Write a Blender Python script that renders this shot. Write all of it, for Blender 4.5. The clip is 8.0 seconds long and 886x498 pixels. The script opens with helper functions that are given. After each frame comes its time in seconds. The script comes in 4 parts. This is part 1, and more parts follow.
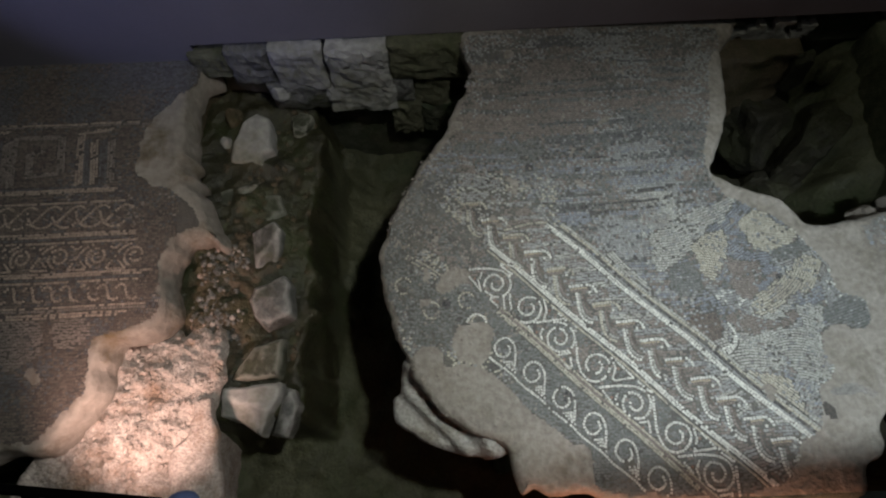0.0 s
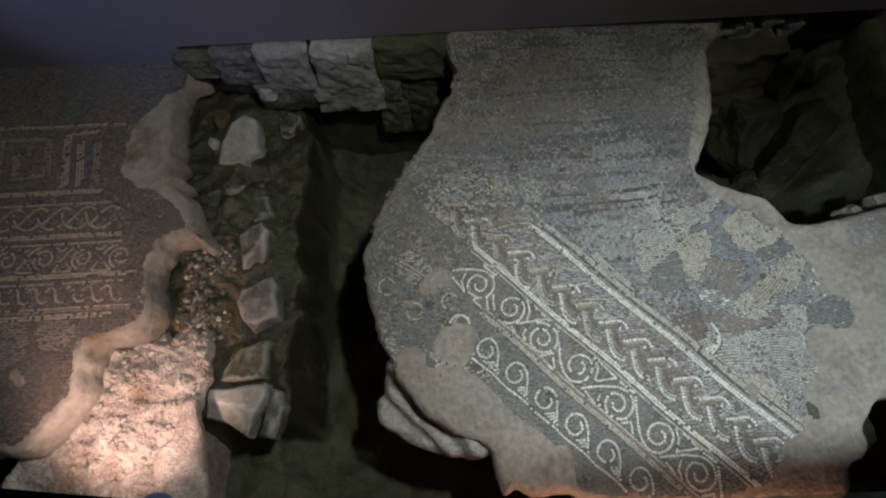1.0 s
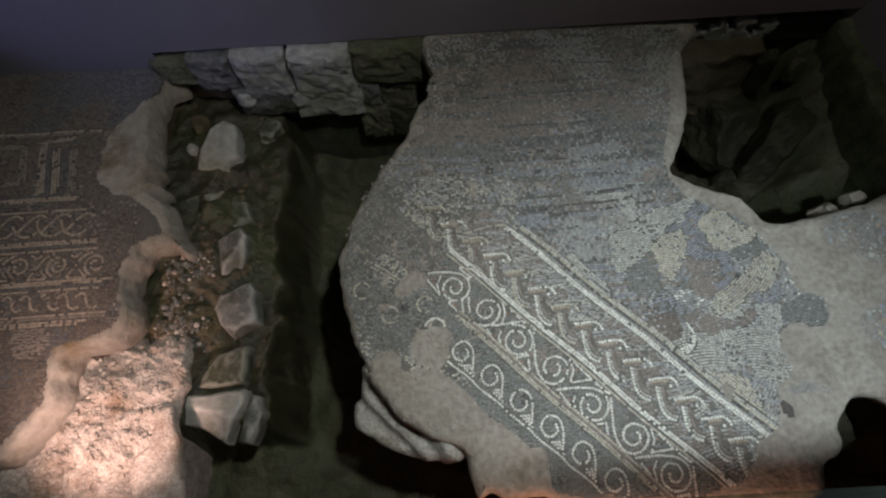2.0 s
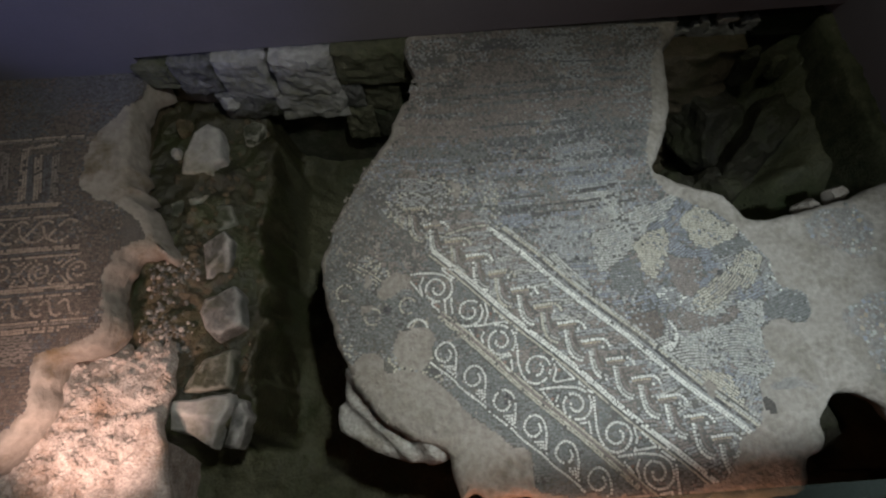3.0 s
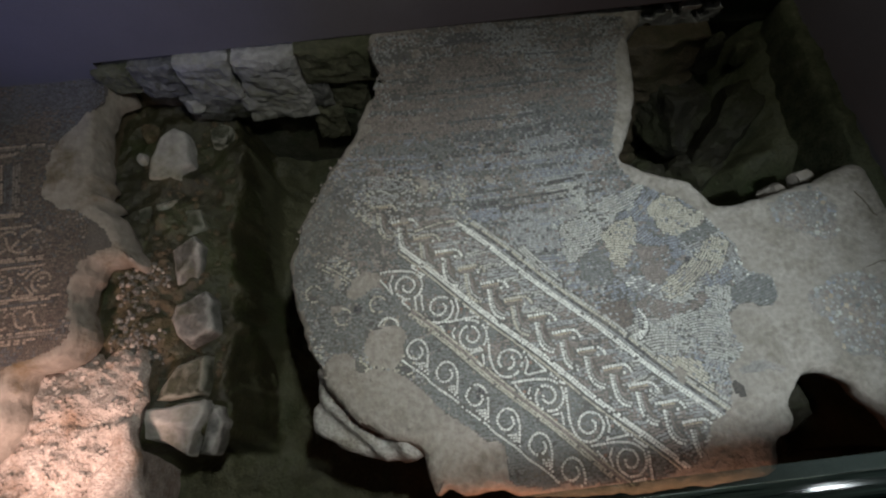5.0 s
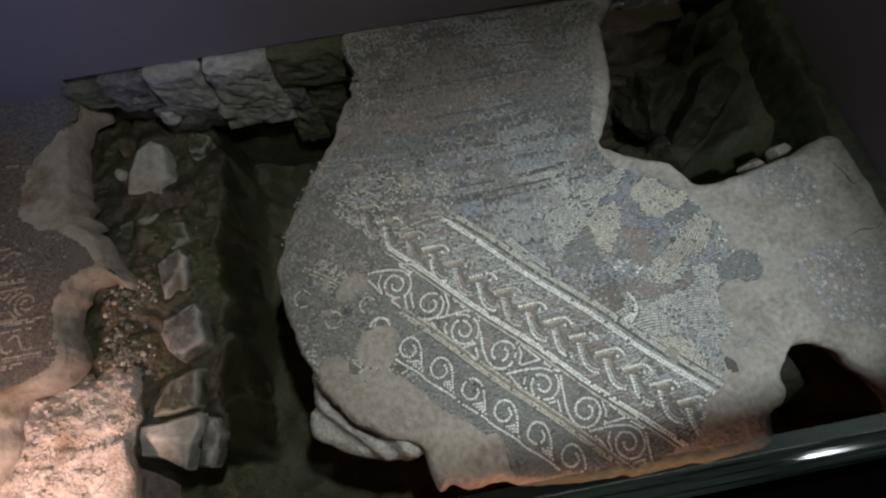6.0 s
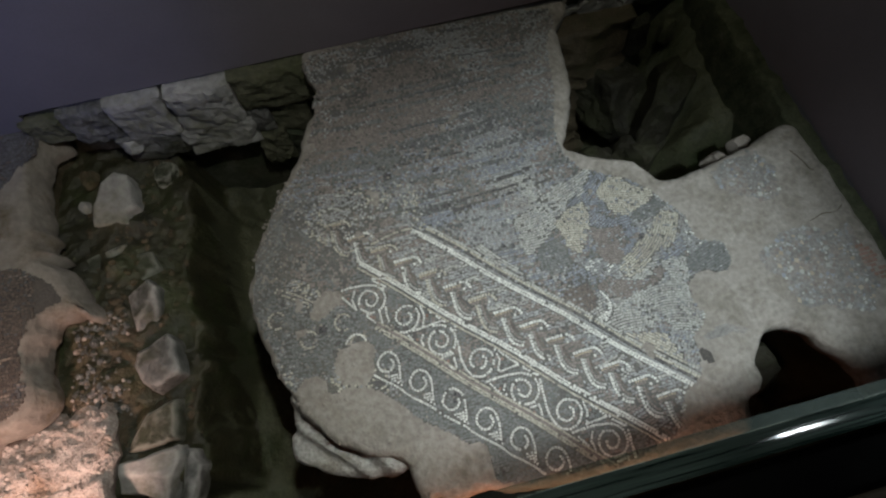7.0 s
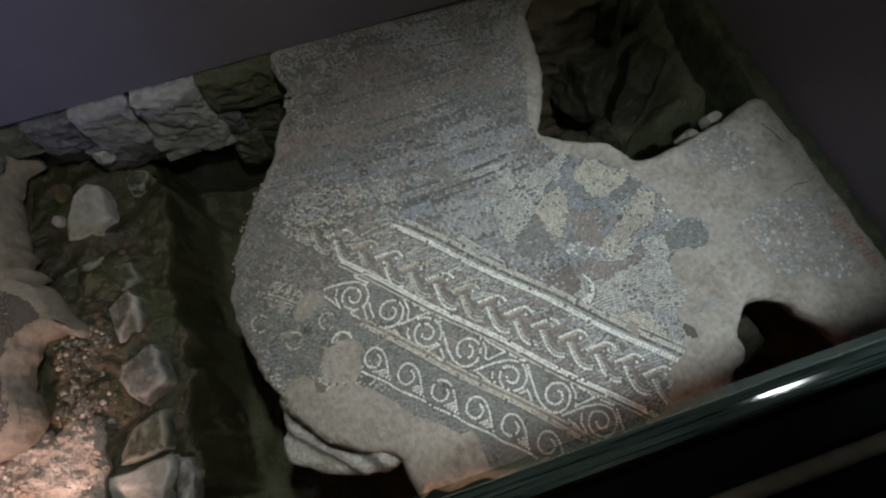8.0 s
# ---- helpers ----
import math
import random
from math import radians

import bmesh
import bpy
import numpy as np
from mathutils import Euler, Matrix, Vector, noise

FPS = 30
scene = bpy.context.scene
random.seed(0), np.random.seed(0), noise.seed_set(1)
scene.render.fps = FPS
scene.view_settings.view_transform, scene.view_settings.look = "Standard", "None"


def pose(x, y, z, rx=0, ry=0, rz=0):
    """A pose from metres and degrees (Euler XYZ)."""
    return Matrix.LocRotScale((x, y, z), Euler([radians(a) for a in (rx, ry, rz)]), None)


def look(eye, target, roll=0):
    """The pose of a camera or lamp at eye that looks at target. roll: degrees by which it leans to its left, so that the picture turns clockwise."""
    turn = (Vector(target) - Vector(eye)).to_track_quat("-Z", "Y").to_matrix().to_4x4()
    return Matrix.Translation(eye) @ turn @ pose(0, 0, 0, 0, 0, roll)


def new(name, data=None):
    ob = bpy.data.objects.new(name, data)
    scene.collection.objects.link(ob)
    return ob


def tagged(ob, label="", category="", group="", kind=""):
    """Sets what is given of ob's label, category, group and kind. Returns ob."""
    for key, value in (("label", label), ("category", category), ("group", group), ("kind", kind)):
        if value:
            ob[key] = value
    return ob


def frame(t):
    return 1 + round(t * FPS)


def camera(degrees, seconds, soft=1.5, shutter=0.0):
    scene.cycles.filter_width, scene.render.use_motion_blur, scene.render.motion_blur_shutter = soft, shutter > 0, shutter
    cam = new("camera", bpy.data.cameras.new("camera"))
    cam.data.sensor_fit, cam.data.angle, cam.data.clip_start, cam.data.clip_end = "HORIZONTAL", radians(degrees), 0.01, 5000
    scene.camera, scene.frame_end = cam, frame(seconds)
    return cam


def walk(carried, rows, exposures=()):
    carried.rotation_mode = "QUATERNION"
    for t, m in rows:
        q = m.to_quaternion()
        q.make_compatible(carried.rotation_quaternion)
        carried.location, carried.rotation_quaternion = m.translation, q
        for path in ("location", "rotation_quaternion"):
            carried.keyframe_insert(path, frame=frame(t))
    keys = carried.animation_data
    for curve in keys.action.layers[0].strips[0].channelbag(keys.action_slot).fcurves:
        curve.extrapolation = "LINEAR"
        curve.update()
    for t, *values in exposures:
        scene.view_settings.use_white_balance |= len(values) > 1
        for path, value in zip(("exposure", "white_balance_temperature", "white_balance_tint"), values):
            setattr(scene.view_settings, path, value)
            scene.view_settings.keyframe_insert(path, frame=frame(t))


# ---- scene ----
cam = camera(78.4, 8.0, 2.2)
METRES, EYE, TILT, LEAN, TURN = 0.36, 1.806, -69.9, 0.0, -2.3
ROWS = [
    (0.0, 0.0, 0.0, 0.0, 0.0, 0.0, -0.0),
    (0.5, 0.0955, -0.0008, 0.0208, 0.16, 0.04, -0.11),
    (1.0, 0.175, 0.0006, 0.0148, 0.16, -0.08, 0.17),
    (1.5, 0.2892, 0.0027, 0.0079, -0.04, 0.23, 0.55),
    (3.0, 0.5429, 0.0091, 0.0166, -0.33, 0.27, 1.67),
    (3.5, 0.6241, 0.0159, 0.035, -0.82, -0.04, 2.09),
    (4.0, 0.696, 0.0198, 0.0142, -1.07, -0.33, 2.12),
    (4.5, 0.7294, 0.0196, 0.0128, -1.23, -0.06, 2.62),
    (6.0, 0.7675, 0.0298, 0.0017, -2.6, -0.66, 7.5),
    (6.5, 0.832, 0.0289, -0.0328, -3.51, -0.23, 9.65),
    (7.0, 0.8777, 0.0255, -0.0201, -4.4, 0.23, 11.4),
    (7.5, 0.9151, 0.0261, -0.0133, -5.06, -0.41, 12.51),
    (8.0, 0.9383, 0.0294, -0.0582, -5.74, -0.68, 14.81),
]
walk(cam, [(t, pose(0, 0, EYE, TILT, LEAN, TURN) @ pose(METRES * x, METRES * y, METRES * z, 90 + pitch, roll, yaw)) for t, x, y, z, yaw, pitch, roll in ROWS])

# ---- light ----
world = bpy.data.worlds.new("world")
scene.world = world
world.use_nodes = True
world.node_tree.nodes["Background"].inputs[0].default_value = (0.30, 0.28, 0.36, 1)
world.node_tree.nodes["Background"].inputs[1].default_value = 0.034


def lamp(name, kind, eye, target, watts, colour, size, cone=60, blend=1.0, size_y=None):
    data = bpy.data.lights.new(name, kind)
    data.energy, data.color = watts, colour
    if kind == "SPOT":
        data.spot_size, data.spot_blend, data.shadow_soft_size = radians(cone), blend, size
    elif size_y:
        data.shape, data.size, data.size_y = "RECTANGLE", size, size_y
    else:
        data.size = size
    ob = new(name, data)
    ob.matrix_world = look(eye, target)
    return ob


SPOT_A, SPOT_B, SPOT_C, FILL_D = (1.40, -0.165, 2.42), (0.55, 0.42, 2.50), (-1.75, 0.10, 1.25), (1.05, 1.10, 2.55)
AIM_A, AIM_B, AIM_C, AIM_D = (1.04, 0.27, 0), (-0.50, 0.42, 0), (-1.10, 1.61, 0.62), (1.64, 1.62, -0.10)
lamp("spot_light_slab", "SPOT", SPOT_A, AIM_A, 236, (0.85, 0.955, 0.985), 0.07, 54, 1.0)
lamp("spot_light_room", "SPOT", SPOT_B, AIM_B, 130, (0.97, 0.975, 0.90), 0.05, 90)
lamp("spot_light_wall", "SPOT", SPOT_C, AIM_C, 34, (0.46, 0.48, 1.0), 0.05, 52, 0.5)
# added fill for the dim east pit and wall, no known source
lamp("fill_light_pit", "SPOT", FILL_D, AIM_D, 22, (1.0, 0.98, 0.80), 0.06, 54)
lamp("warm_pit_light", "SPOT", (-0.92, -0.225, 0.27), (-1.06, 0.29, -0.27), 46, (1.0, 0.65, 0.54), 0.04, 68, 0.8)
lamp("warm_deck_light", "AREA", (0.72, -0.285, 0.03), (0.72, 0.0, -0.05), 0.9, (1.0, 0.42, 0.24), 1.0, size_y=0.03)

# ---- materials ----


def material(name, stops, scale, rough=0.85, bump=0.3, fine=0.0, stain=None, stain_scale=3.0, stain_at=(0.5, 0.68), island=0.0, detail_scale=None, metal=0.0):
    """Two scales of noise on object coordinates: stops is the colour ramp; stain a second colour over it."""
    m = bpy.data.materials.new(name)
    m.use_nodes = True
    nt = m.node_tree
    n, link = nt.nodes, nt.links.new
    bsdf = n["Principled BSDF"]
    bsdf.inputs["Roughness"].default_value = rough
    bsdf.inputs["Metallic"].default_value = metal
    geo = n.new("ShaderNodeNewGeometry")
    big = n.new("ShaderNodeTexNoise")
    big.inputs["Scale"].default_value, big.inputs["Detail"].default_value, big.inputs["Roughness"].default_value = scale, 8, 0.65
    link(geo.outputs["Position"], big.inputs["Vector"])
    ramp = n.new("ShaderNodeValToRGB")
    el = ramp.color_ramp.elements
    while len(el) < len(stops):
        el.new(0.5)
    for e, (p, c) in zip(el, stops):
        e.position, e.color = p, (*c, 1)
    fac = big.outputs["Fac"]
    if island:
        mix = n.new("ShaderNodeMix")
        mix.inputs[0].default_value = island
        link(big.outputs["Fac"], mix.inputs[2])
        link(geo.outputs["Random Per Island"], mix.inputs[3])
        fac = mix.outputs[0]
    link(fac, ramp.inputs[0])
    colour = ramp.outputs[0]
    small = n.new("ShaderNodeTexNoise")
    small.inputs["Scale"].default_value, small.inputs["Detail"].default_value = detail_scale or scale * 9, 6
    link(geo.outputs["Position"], small.inputs["Vector"])
    if stain:
        sn = n.new("ShaderNodeTexNoise")
        sn.inputs["Scale"].default_value, sn.inputs["Detail"].default_value, sn.inputs["Roughness"].default_value = stain_scale, 7, 0.7
        link(geo.outputs["Position"], sn.inputs["Vector"])
        sr = n.new("ShaderNodeMapRange")
        sr.inputs[1].default_value, sr.inputs[2].default_value = stain_at
        link(sn.outputs["Fac"], sr.inputs[0])
        mx = n.new("ShaderNodeMix")
        mx.data_type = "RGBA"
        link(sr.outputs[0], mx.inputs[0])
        link(colour, mx.inputs[6])
        mx.inputs[7].default_value = (*stain, 1)
        colour = mx.outputs[2]
    if fine:
        mul = n.new("ShaderNodeMix")
        mul.data_type, mul.blend_type = "RGBA", "OVERLAY"
        mul.inputs[0].default_value = fine
        link(colour, mul.inputs[6])
        link(small.outputs["Fac"], mul.inputs[7])
        colour = mul.outputs[2]
    link(colour, bsdf.inputs["Base Color"])
    if bump:
        b = n.new("ShaderNodeBump")
        b.inputs["Strength"].default_value, b.inputs["Distance"].default_value = bump, 0.01
        link(small.outputs["Fac"], b.inputs["Height"])
        link(b.outputs[0], bsdf.inputs["Normal"])
    return m


MORTAR = material("mortar", [(0.28, (0.215, 0.196, 0.172)), (0.5, (0.300, 0.274, 0.243)), (0.75, (0.385, 0.354, 0.320))], 3.6, 0.9, 1.0, 0.5, (0.18, 0.162, 0.132), 7.5, (0.46, 0.70), detail_scale=48)
STAINED_MORTAR = material("stained_mortar", [(0.28, (0.20, 0.178, 0.155)), (0.5, (0.285, 0.255, 0.225)), (0.75, (0.37, 0.335, 0.30))], 3.6, 0.9, 0.8, 0.4, (0.125, 0.092, 0.052), 4.2, (0.53, 0.70), detail_scale=34)
BEDDING = material("pale_bedding", [(0.3, (0.090, 0.088, 0.083)), (0.7, (0.170, 0.163, 0.152))], 8, 0.95, 0.5, 0.5, (0.20, 0.183, 0.162), 5, detail_scale=140)
GROUT = material("grout", [(0.3, (0.06, 0.056, 0.052)), (0.7, (0.12, 0.111, 0.103))], 8, 0.95, 0.4, 0.5, (0.14, 0.122, 0.106), 5, detail_scale=140)
AGGREGATE = material("aggregate_bed", [(0.3, (0.185, 0.178, 0.168)), (0.7, (0.29, 0.278, 0.262))], 9, 0.9, 0.9, 0.6, (0.27, 0.235, 0.205), 6, detail_scale=90)
LOWER_MORTAR = material("lower_mortar", [(0.3, (0.24, 0.235, 0.215)), (0.7, (0.45, 0.44, 0.41))], 7, 0.9, 0.9, 0.5, (0.19, 0.175, 0.145), 6, detail_scale=80)
RUBBLE = material("rubble_mortar", [(0.3, (0.28, 0.23, 0.20)), (0.5, (0.44, 0.385, 0.35)), (0.7, (0.62, 0.56, 0.52))], 18, 0.95, 1.0, 0.7, (0.30, 0.215, 0.16), 7, detail_scale=120)
SOIL = material("damp_soil", [(0.3, (0.036, 0.040, 0.021)), (0.55, (0.085, 0.087, 0.048)), (0.8, (0.15, 0.142, 0.090))], 6, 0.65, 0.9, 0.6, (0.03, 0.042, 0.014), 3, detail_scale=70)
SOIL_BROWN = material("brown_soil", [(0.3, (0.040, 0.031, 0.018)), (0.55, (0.088, 0.068, 0.040)), (0.8, (0.18, 0.145, 0.10))], 12, 0.6, 0.9, 0.6, (0.05, 0.05, 0.02), 4, detail_scale=90)
STONE = material("grey_stone", [(0.3, (0.07, 0.072, 0.07)), (0.55, (0.15, 0.15, 0.145)), (0.8, (0.30, 0.295, 0.28))], 13, 0.6, 0.9, 0.6, (0.05, 0.052, 0.028), 6, (0.48, 0.66), detail_scale=55)
STONE_PALE = material("pale_limestone", [(0.3, (0.21, 0.21, 0.205)), (0.55, (0.36, 0.355, 0.34)), (0.8, (0.54, 0.535, 0.52))], 9, 0.85, 0.6, 0.5, (0.10, 0.10, 0.05), 4.5, (0.48, 0.68), detail_scale=34)
STONE_DARK = material("mossy_stone", [(0.3, (0.025, 0.028, 0.017)), (0.55, (0.06, 0.064, 0.042)), (0.8, (0.13, 0.13, 0.10))], 10, 0.75, 0.9, 0.5, (0.03, 0.05, 0.02), 4, detail_scale=70)
WALL = material("grey_plaster", [(0.3, (0.135, 0.133, 0.16)), (0.7, (0.17, 0.165, 0.195))], 1.6, 0.7, 0.05, 0.12, (0.15, 0.145, 0.17), 0.9, detail_scale=160)
DECK = material("dark_deck", [(0.3, (0.006, 0.006, 0.007)), (0.7, (0.014, 0.014, 0.015))], 6, 0.6, 0.1, 0.2)
# blacker than real coated metal: the barrier's lack of light is in the colour
METAL = material("black_metal", [(0.3, (0.0012, 0.0012, 0.0012)), (0.7, (0.002, 0.002, 0.002))], 20, 0.5, 0.05, 0.1)
STEEL = material("dull_bronze", [(0.3, (0.020, 0.017, 0.013)), (0.7, (0.035, 0.030, 0.024))], 30, 0.8, 0.05, 0.1)
CEILING = material("dark_ceiling", [(0.3, (0.05, 0.05, 0.055)), (0.7, (0.08, 0.08, 0.085))], 3, 0.9, 0.1, 0.1)
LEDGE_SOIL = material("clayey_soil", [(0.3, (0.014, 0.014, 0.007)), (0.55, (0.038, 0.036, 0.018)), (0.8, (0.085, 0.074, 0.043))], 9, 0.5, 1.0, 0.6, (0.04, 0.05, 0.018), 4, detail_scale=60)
MOSS = material("mossy_edge", [(0.3, (0.028, 0.036, 0.016)), (0.6, (0.085, 0.092, 0.052)), (0.8, (0.20, 0.19, 0.145))], 14, 0.9, 0.9, 0.5, detail_scale=90)



def worn_edges(m, colour, at=(0.507, 0.545), amount=0.8):
    """Rubbed, lime-crusted edges: a paler colour where the form is sharp."""
    nt = m.node_tree
    n, link = nt.nodes, nt.links.new
    bsdf = n["Principled BSDF"]
    old = bsdf.inputs["Base Color"].links[0].from_socket
    geo = n.new("ShaderNodeNewGeometry")
    rng = n.new("ShaderNodeMapRange")
    rng.inputs[1].default_value, rng.inputs[2].default_value, rng.inputs[4].default_value = at[0], at[1], amount
    link(geo.outputs["Pointiness"], rng.inputs[0])
    mx = n.new("ShaderNodeMix")
    mx.data_type = "RGBA"
    link(rng.outputs[0], mx.inputs[0])
    link(old, mx.inputs[6])
    mx.inputs[7].default_value = (*colour, 1)
    link(mx.outputs[2], bsdf.inputs["Base Color"])
    bsdf.inputs["Roughness"].default_value = 0.42


STONE_MOSSY = material("moss_grown_stone", [(0.3, (0.05, 0.052, 0.030)), (0.55, (0.105, 0.105, 0.066)), (0.8, (0.19, 0.185, 0.13))], 8, 0.85, 0.9, 0.5, (0.05, 0.058, 0.022), 5, detail_scale=60)
# earth-brown stone, its colour darkened further to carry the pit's shade
SHADED_EARTHY_STONE = material("shaded_earthy_stone", [(0.3, (0.009, 0.008, 0.004)), (0.55, (0.024, 0.021, 0.011)), (0.8, (0.066, 0.060, 0.036))], 7, 0.75, 0.9, 0.5, (0.030, 0.034, 0.012), 4, (0.45, 0.65), detail_scale=60)
WET_GRAVEL = STONE.copy()
WET_GRAVEL.name = "wet_gravel"
WET_GRAVEL.node_tree.nodes["Principled BSDF"].inputs["Roughness"].default_value = 0.35
STONE_WORN, STONE_DARK_WORN = STONE.copy(), STONE_DARK.copy()
STONE_WORN.name, STONE_DARK_WORN.name = "worn_grey_stone", "worn_mossy_stone"
STONE_PALE_WORN = STONE_PALE.copy()
STONE_PALE_WORN.name = "worn_pale_limestone"
worn_edges(STONE_WORN, (0.46, 0.45, 0.43), (0.507, 0.54), 0.65)
worn_edges(STONE_PALE_WORN, (0.62, 0.61, 0.58), (0.507, 0.54), 0.5)
worn_edges(STONE_DARK_WORN, (0.30, 0.30, 0.26), (0.503, 0.53), 0.7)

DUST = (0.25, 0.22, 0.19)


def tess_material(name, dark, light, dust_at=(0.52, 0.80)):
    return material(name, [(0.2, dark), (0.8, light)], 11, 0.72, 0.35, 0.3, DUST, 7, dust_at, island=0.55, detail_scale=260)


TESS = [
    tess_material("white_tessera", (0.54, 0.54, 0.505), (0.76, 0.76, 0.71), (0.64, 1.0)),
    tess_material("cream_tessera", (0.37, 0.345, 0.28), (0.54, 0.51, 0.43)),
    tess_material("slate_tessera", (0.135, 0.142, 0.138), (0.225, 0.232, 0.225), (0.56, 0.92)),
    tess_material("grey_tessera", (0.23, 0.235, 0.235), (0.37, 0.375, 0.37)),
    tess_material("brown_tessera", (0.175, 0.15, 0.135), (0.29, 0.25, 0.225)),
    tess_material("blue_grey_tessera", (0.175, 0.19, 0.215), (0.29, 0.308, 0.345), (0.56, 0.95)),
    tess_material("dark_tessera", (0.04, 0.04, 0.042), (0.11, 0.108, 0.11), (0.62, 0.95)),
    tess_material("red_tessera", (0.22, 0.13, 0.10), (0.31, 0.20, 0.165)),
    tess_material("pale_tessera", (0.34, 0.338, 0.312), (0.50, 0.495, 0.46)),
    tess_material("tan_tessera", (0.31, 0.255, 0.19), (0.46, 0.385, 0.295)),
    tess_material("umber_tessera", (0.105, 0.084, 0.072), (0.185, 0.152, 0.132), (0.62, 1.0)),
    tess_material("ochre_tessera", (0.285, 0.232, 0.190), (0.43, 0.355, 0.295), (0.62, 1.0)),
    tess_material("charcoal_tessera", (0.085, 0.085, 0.09), (0.15, 0.148, 0.155), (0.64, 1.0)),
]
WHITE, CREAM, SLATE, GREY, BROWN, BLUE, DARK, RED, PALE, TAN, UMBER, OCHRE, CHARCOAL = range(13)
for _m in (DECK, METAL, STEEL):
    _m.node_tree.nodes["Principled BSDF"].inputs["Specular IOR Level"].default_value = 0.0
GLASS = bpy.data.materials.new("green_glass")
GLASS.use_nodes = True
_nt = GLASS.node_tree
_clear, _shine, _both = _nt.nodes.new("ShaderNodeBsdfTransparent"), _nt.nodes.new("ShaderNodeBsdfGlossy"), _nt.nodes.new("ShaderNodeMixShader")
_clear.inputs[0].default_value = (0.62, 0.70, 0.67, 1)
_shine.inputs["Color"].default_value, _shine.inputs["Roughness"].default_value = (0.5, 0.55, 0.52, 1), 0.45
_both.inputs[0].default_value = 0.012
_nt.links.new(_clear.outputs[0], _both.inputs[1])
_nt.links.new(_shine.outputs[0], _both.inputs[2])
_nt.links.new(_both.outputs[0], _nt.nodes["Material Output"].inputs[0])
GLASS_EDGE = material("glass_edge", [(0.40, (0.003, 0.006, 0.005)), (0.68, (0.026, 0.036, 0.033))], 9, 0.07, 0.0, 0.1)
_nt = GLASS_EDGE.node_tree
_nt.nodes["Principled BSDF"].inputs["Specular IOR Level"].default_value = 0.3
# noise stretched along the edge paints its streaky reflections into the colour
_stretch = _nt.nodes.new("ShaderNodeVectorMath")
_stretch.operation = "MULTIPLY"
_stretch.inputs[1].default_value = (0.6, 30.0, 1.0)
_nt.links.new(next(n for n in _nt.nodes if n.bl_idname == "ShaderNodeNewGeometry").outputs["Position"], _stretch.inputs[0])
for _n in [n for n in _nt.nodes if n.bl_idname == "ShaderNodeTexNoise"]:
    _nt.links.new(_stretch.outputs[0], _n.inputs["Vector"])
GLOW = bpy.data.materials.new("lamp_glow")
GLOW.use_nodes = True
_g = GLOW.node_tree.nodes["Principled BSDF"]
_g.inputs["Emission Color"].default_value = (0.95, 1.0, 0.98, 1)
_g.inputs["Emission Strength"].default_value = 30.0

# ---- helpers of this scene ----
RNG = np.random.default_rng(7)
LATTICE = RNG.random((64, 64))


def vnoise(x, y):
    x, y = np.asarray(x, float), np.asarray(y, float)
    i, j = np.floor(x).astype(int), np.floor(y).astype(int)
    f, g = x - i, y - j
    f, g = f * f * (3 - 2 * f), g * g * (3 - 2 * g)
    a, b = LATTICE[i % 64, j % 64], LATTICE[(i + 1) % 64, j % 64]
    c, d = LATTICE[i % 64, (j + 1) % 64], LATTICE[(i + 1) % 64, (j + 1) % 64]
    return (a * (1 - f) + b * f) * (1 - g) + (c * (1 - f) + d * f) * g - 0.5


def fbm(x, y, size, octaves=4, shift=0.0):
    """Noise of about -0.5 to 0.5 whose largest bumps are size metres wide."""
    total, amp = 0.0, 1.0
    for k in range(octaves):
        total = total + amp * vnoise(np.asarray(x) / size * 2 ** k + 11.3 * k + shift, np.asarray(y) / size * 2 ** k + 5.7 * k + shift * 1.7)
        amp *= 0.5
    return total / 1.5


def ease(a, b, x):
    t = np.clip((np.asarray(x, float) - a) / (b - a), 0, 1)
    return t * t * (3 - 2 * t)


def catmull(points, step=0.012, closed=True):
    p = np.array(points, float)
    n = len(p)
    out = []
    for i in range(n if closed else n - 1):
        if closed:
            a, b, c, d = p[i - 1], p[i], p[(i + 1) % n], p[(i + 2) % n]
        else:
            a, b, c, d = p[max(i - 1, 0)], p[i], p[i + 1], p[min(i + 2, n - 1)]
        k = max(2, int(np.linalg.norm(c - b) / step))
        t = (np.arange(k) / k)[:, None]
        out.append(0.5 * (2 * b + (c - a) * t + (2 * a - 5 * b + 4 * c - d) * t ** 2 + (3 * b - a - 3 * c + d) * t ** 3))
    if not closed:
        out.append(p[-1:])
    return np.vstack(out)


def inside(poly, x, y):
    poly = np.asarray(poly)
    x, y = np.asarray(x, float), np.asarray(y, float)
    hit = np.zeros(x.shape, bool)
    q = np.roll(poly, -1, axis=0)
    for (x0, y0), (x1, y1) in zip(poly, q):
        if y0 != y1:
            hit ^= ((y0 > y) != (y1 > y)) & (x < (x1 - x0) * (y - y0) / (y1 - y0) + x0)
    return hit


def mesh_ob(name, verts, faces, mats, parent=None, label="", index=None, smooth=False):
    me = bpy.data.meshes.new(name)
    me.from_pydata([tuple(v) for v in verts], [], [tuple(int(i) for i in f) for f in faces])
    for m in (mats if isinstance(mats, (list, tuple)) else [mats]):
        me.materials.append(m)
    if index is not None:
        me.polygons.foreach_set("material_index", np.asarray(index, np.int32))
    me.polygons.foreach_set("use_smooth", np.full(len(me.polygons), smooth))
    me.update()
    ob = new(name, me)
    if parent:
        ob.parent = parent
    if label:
        ob["label"] = label
    return ob


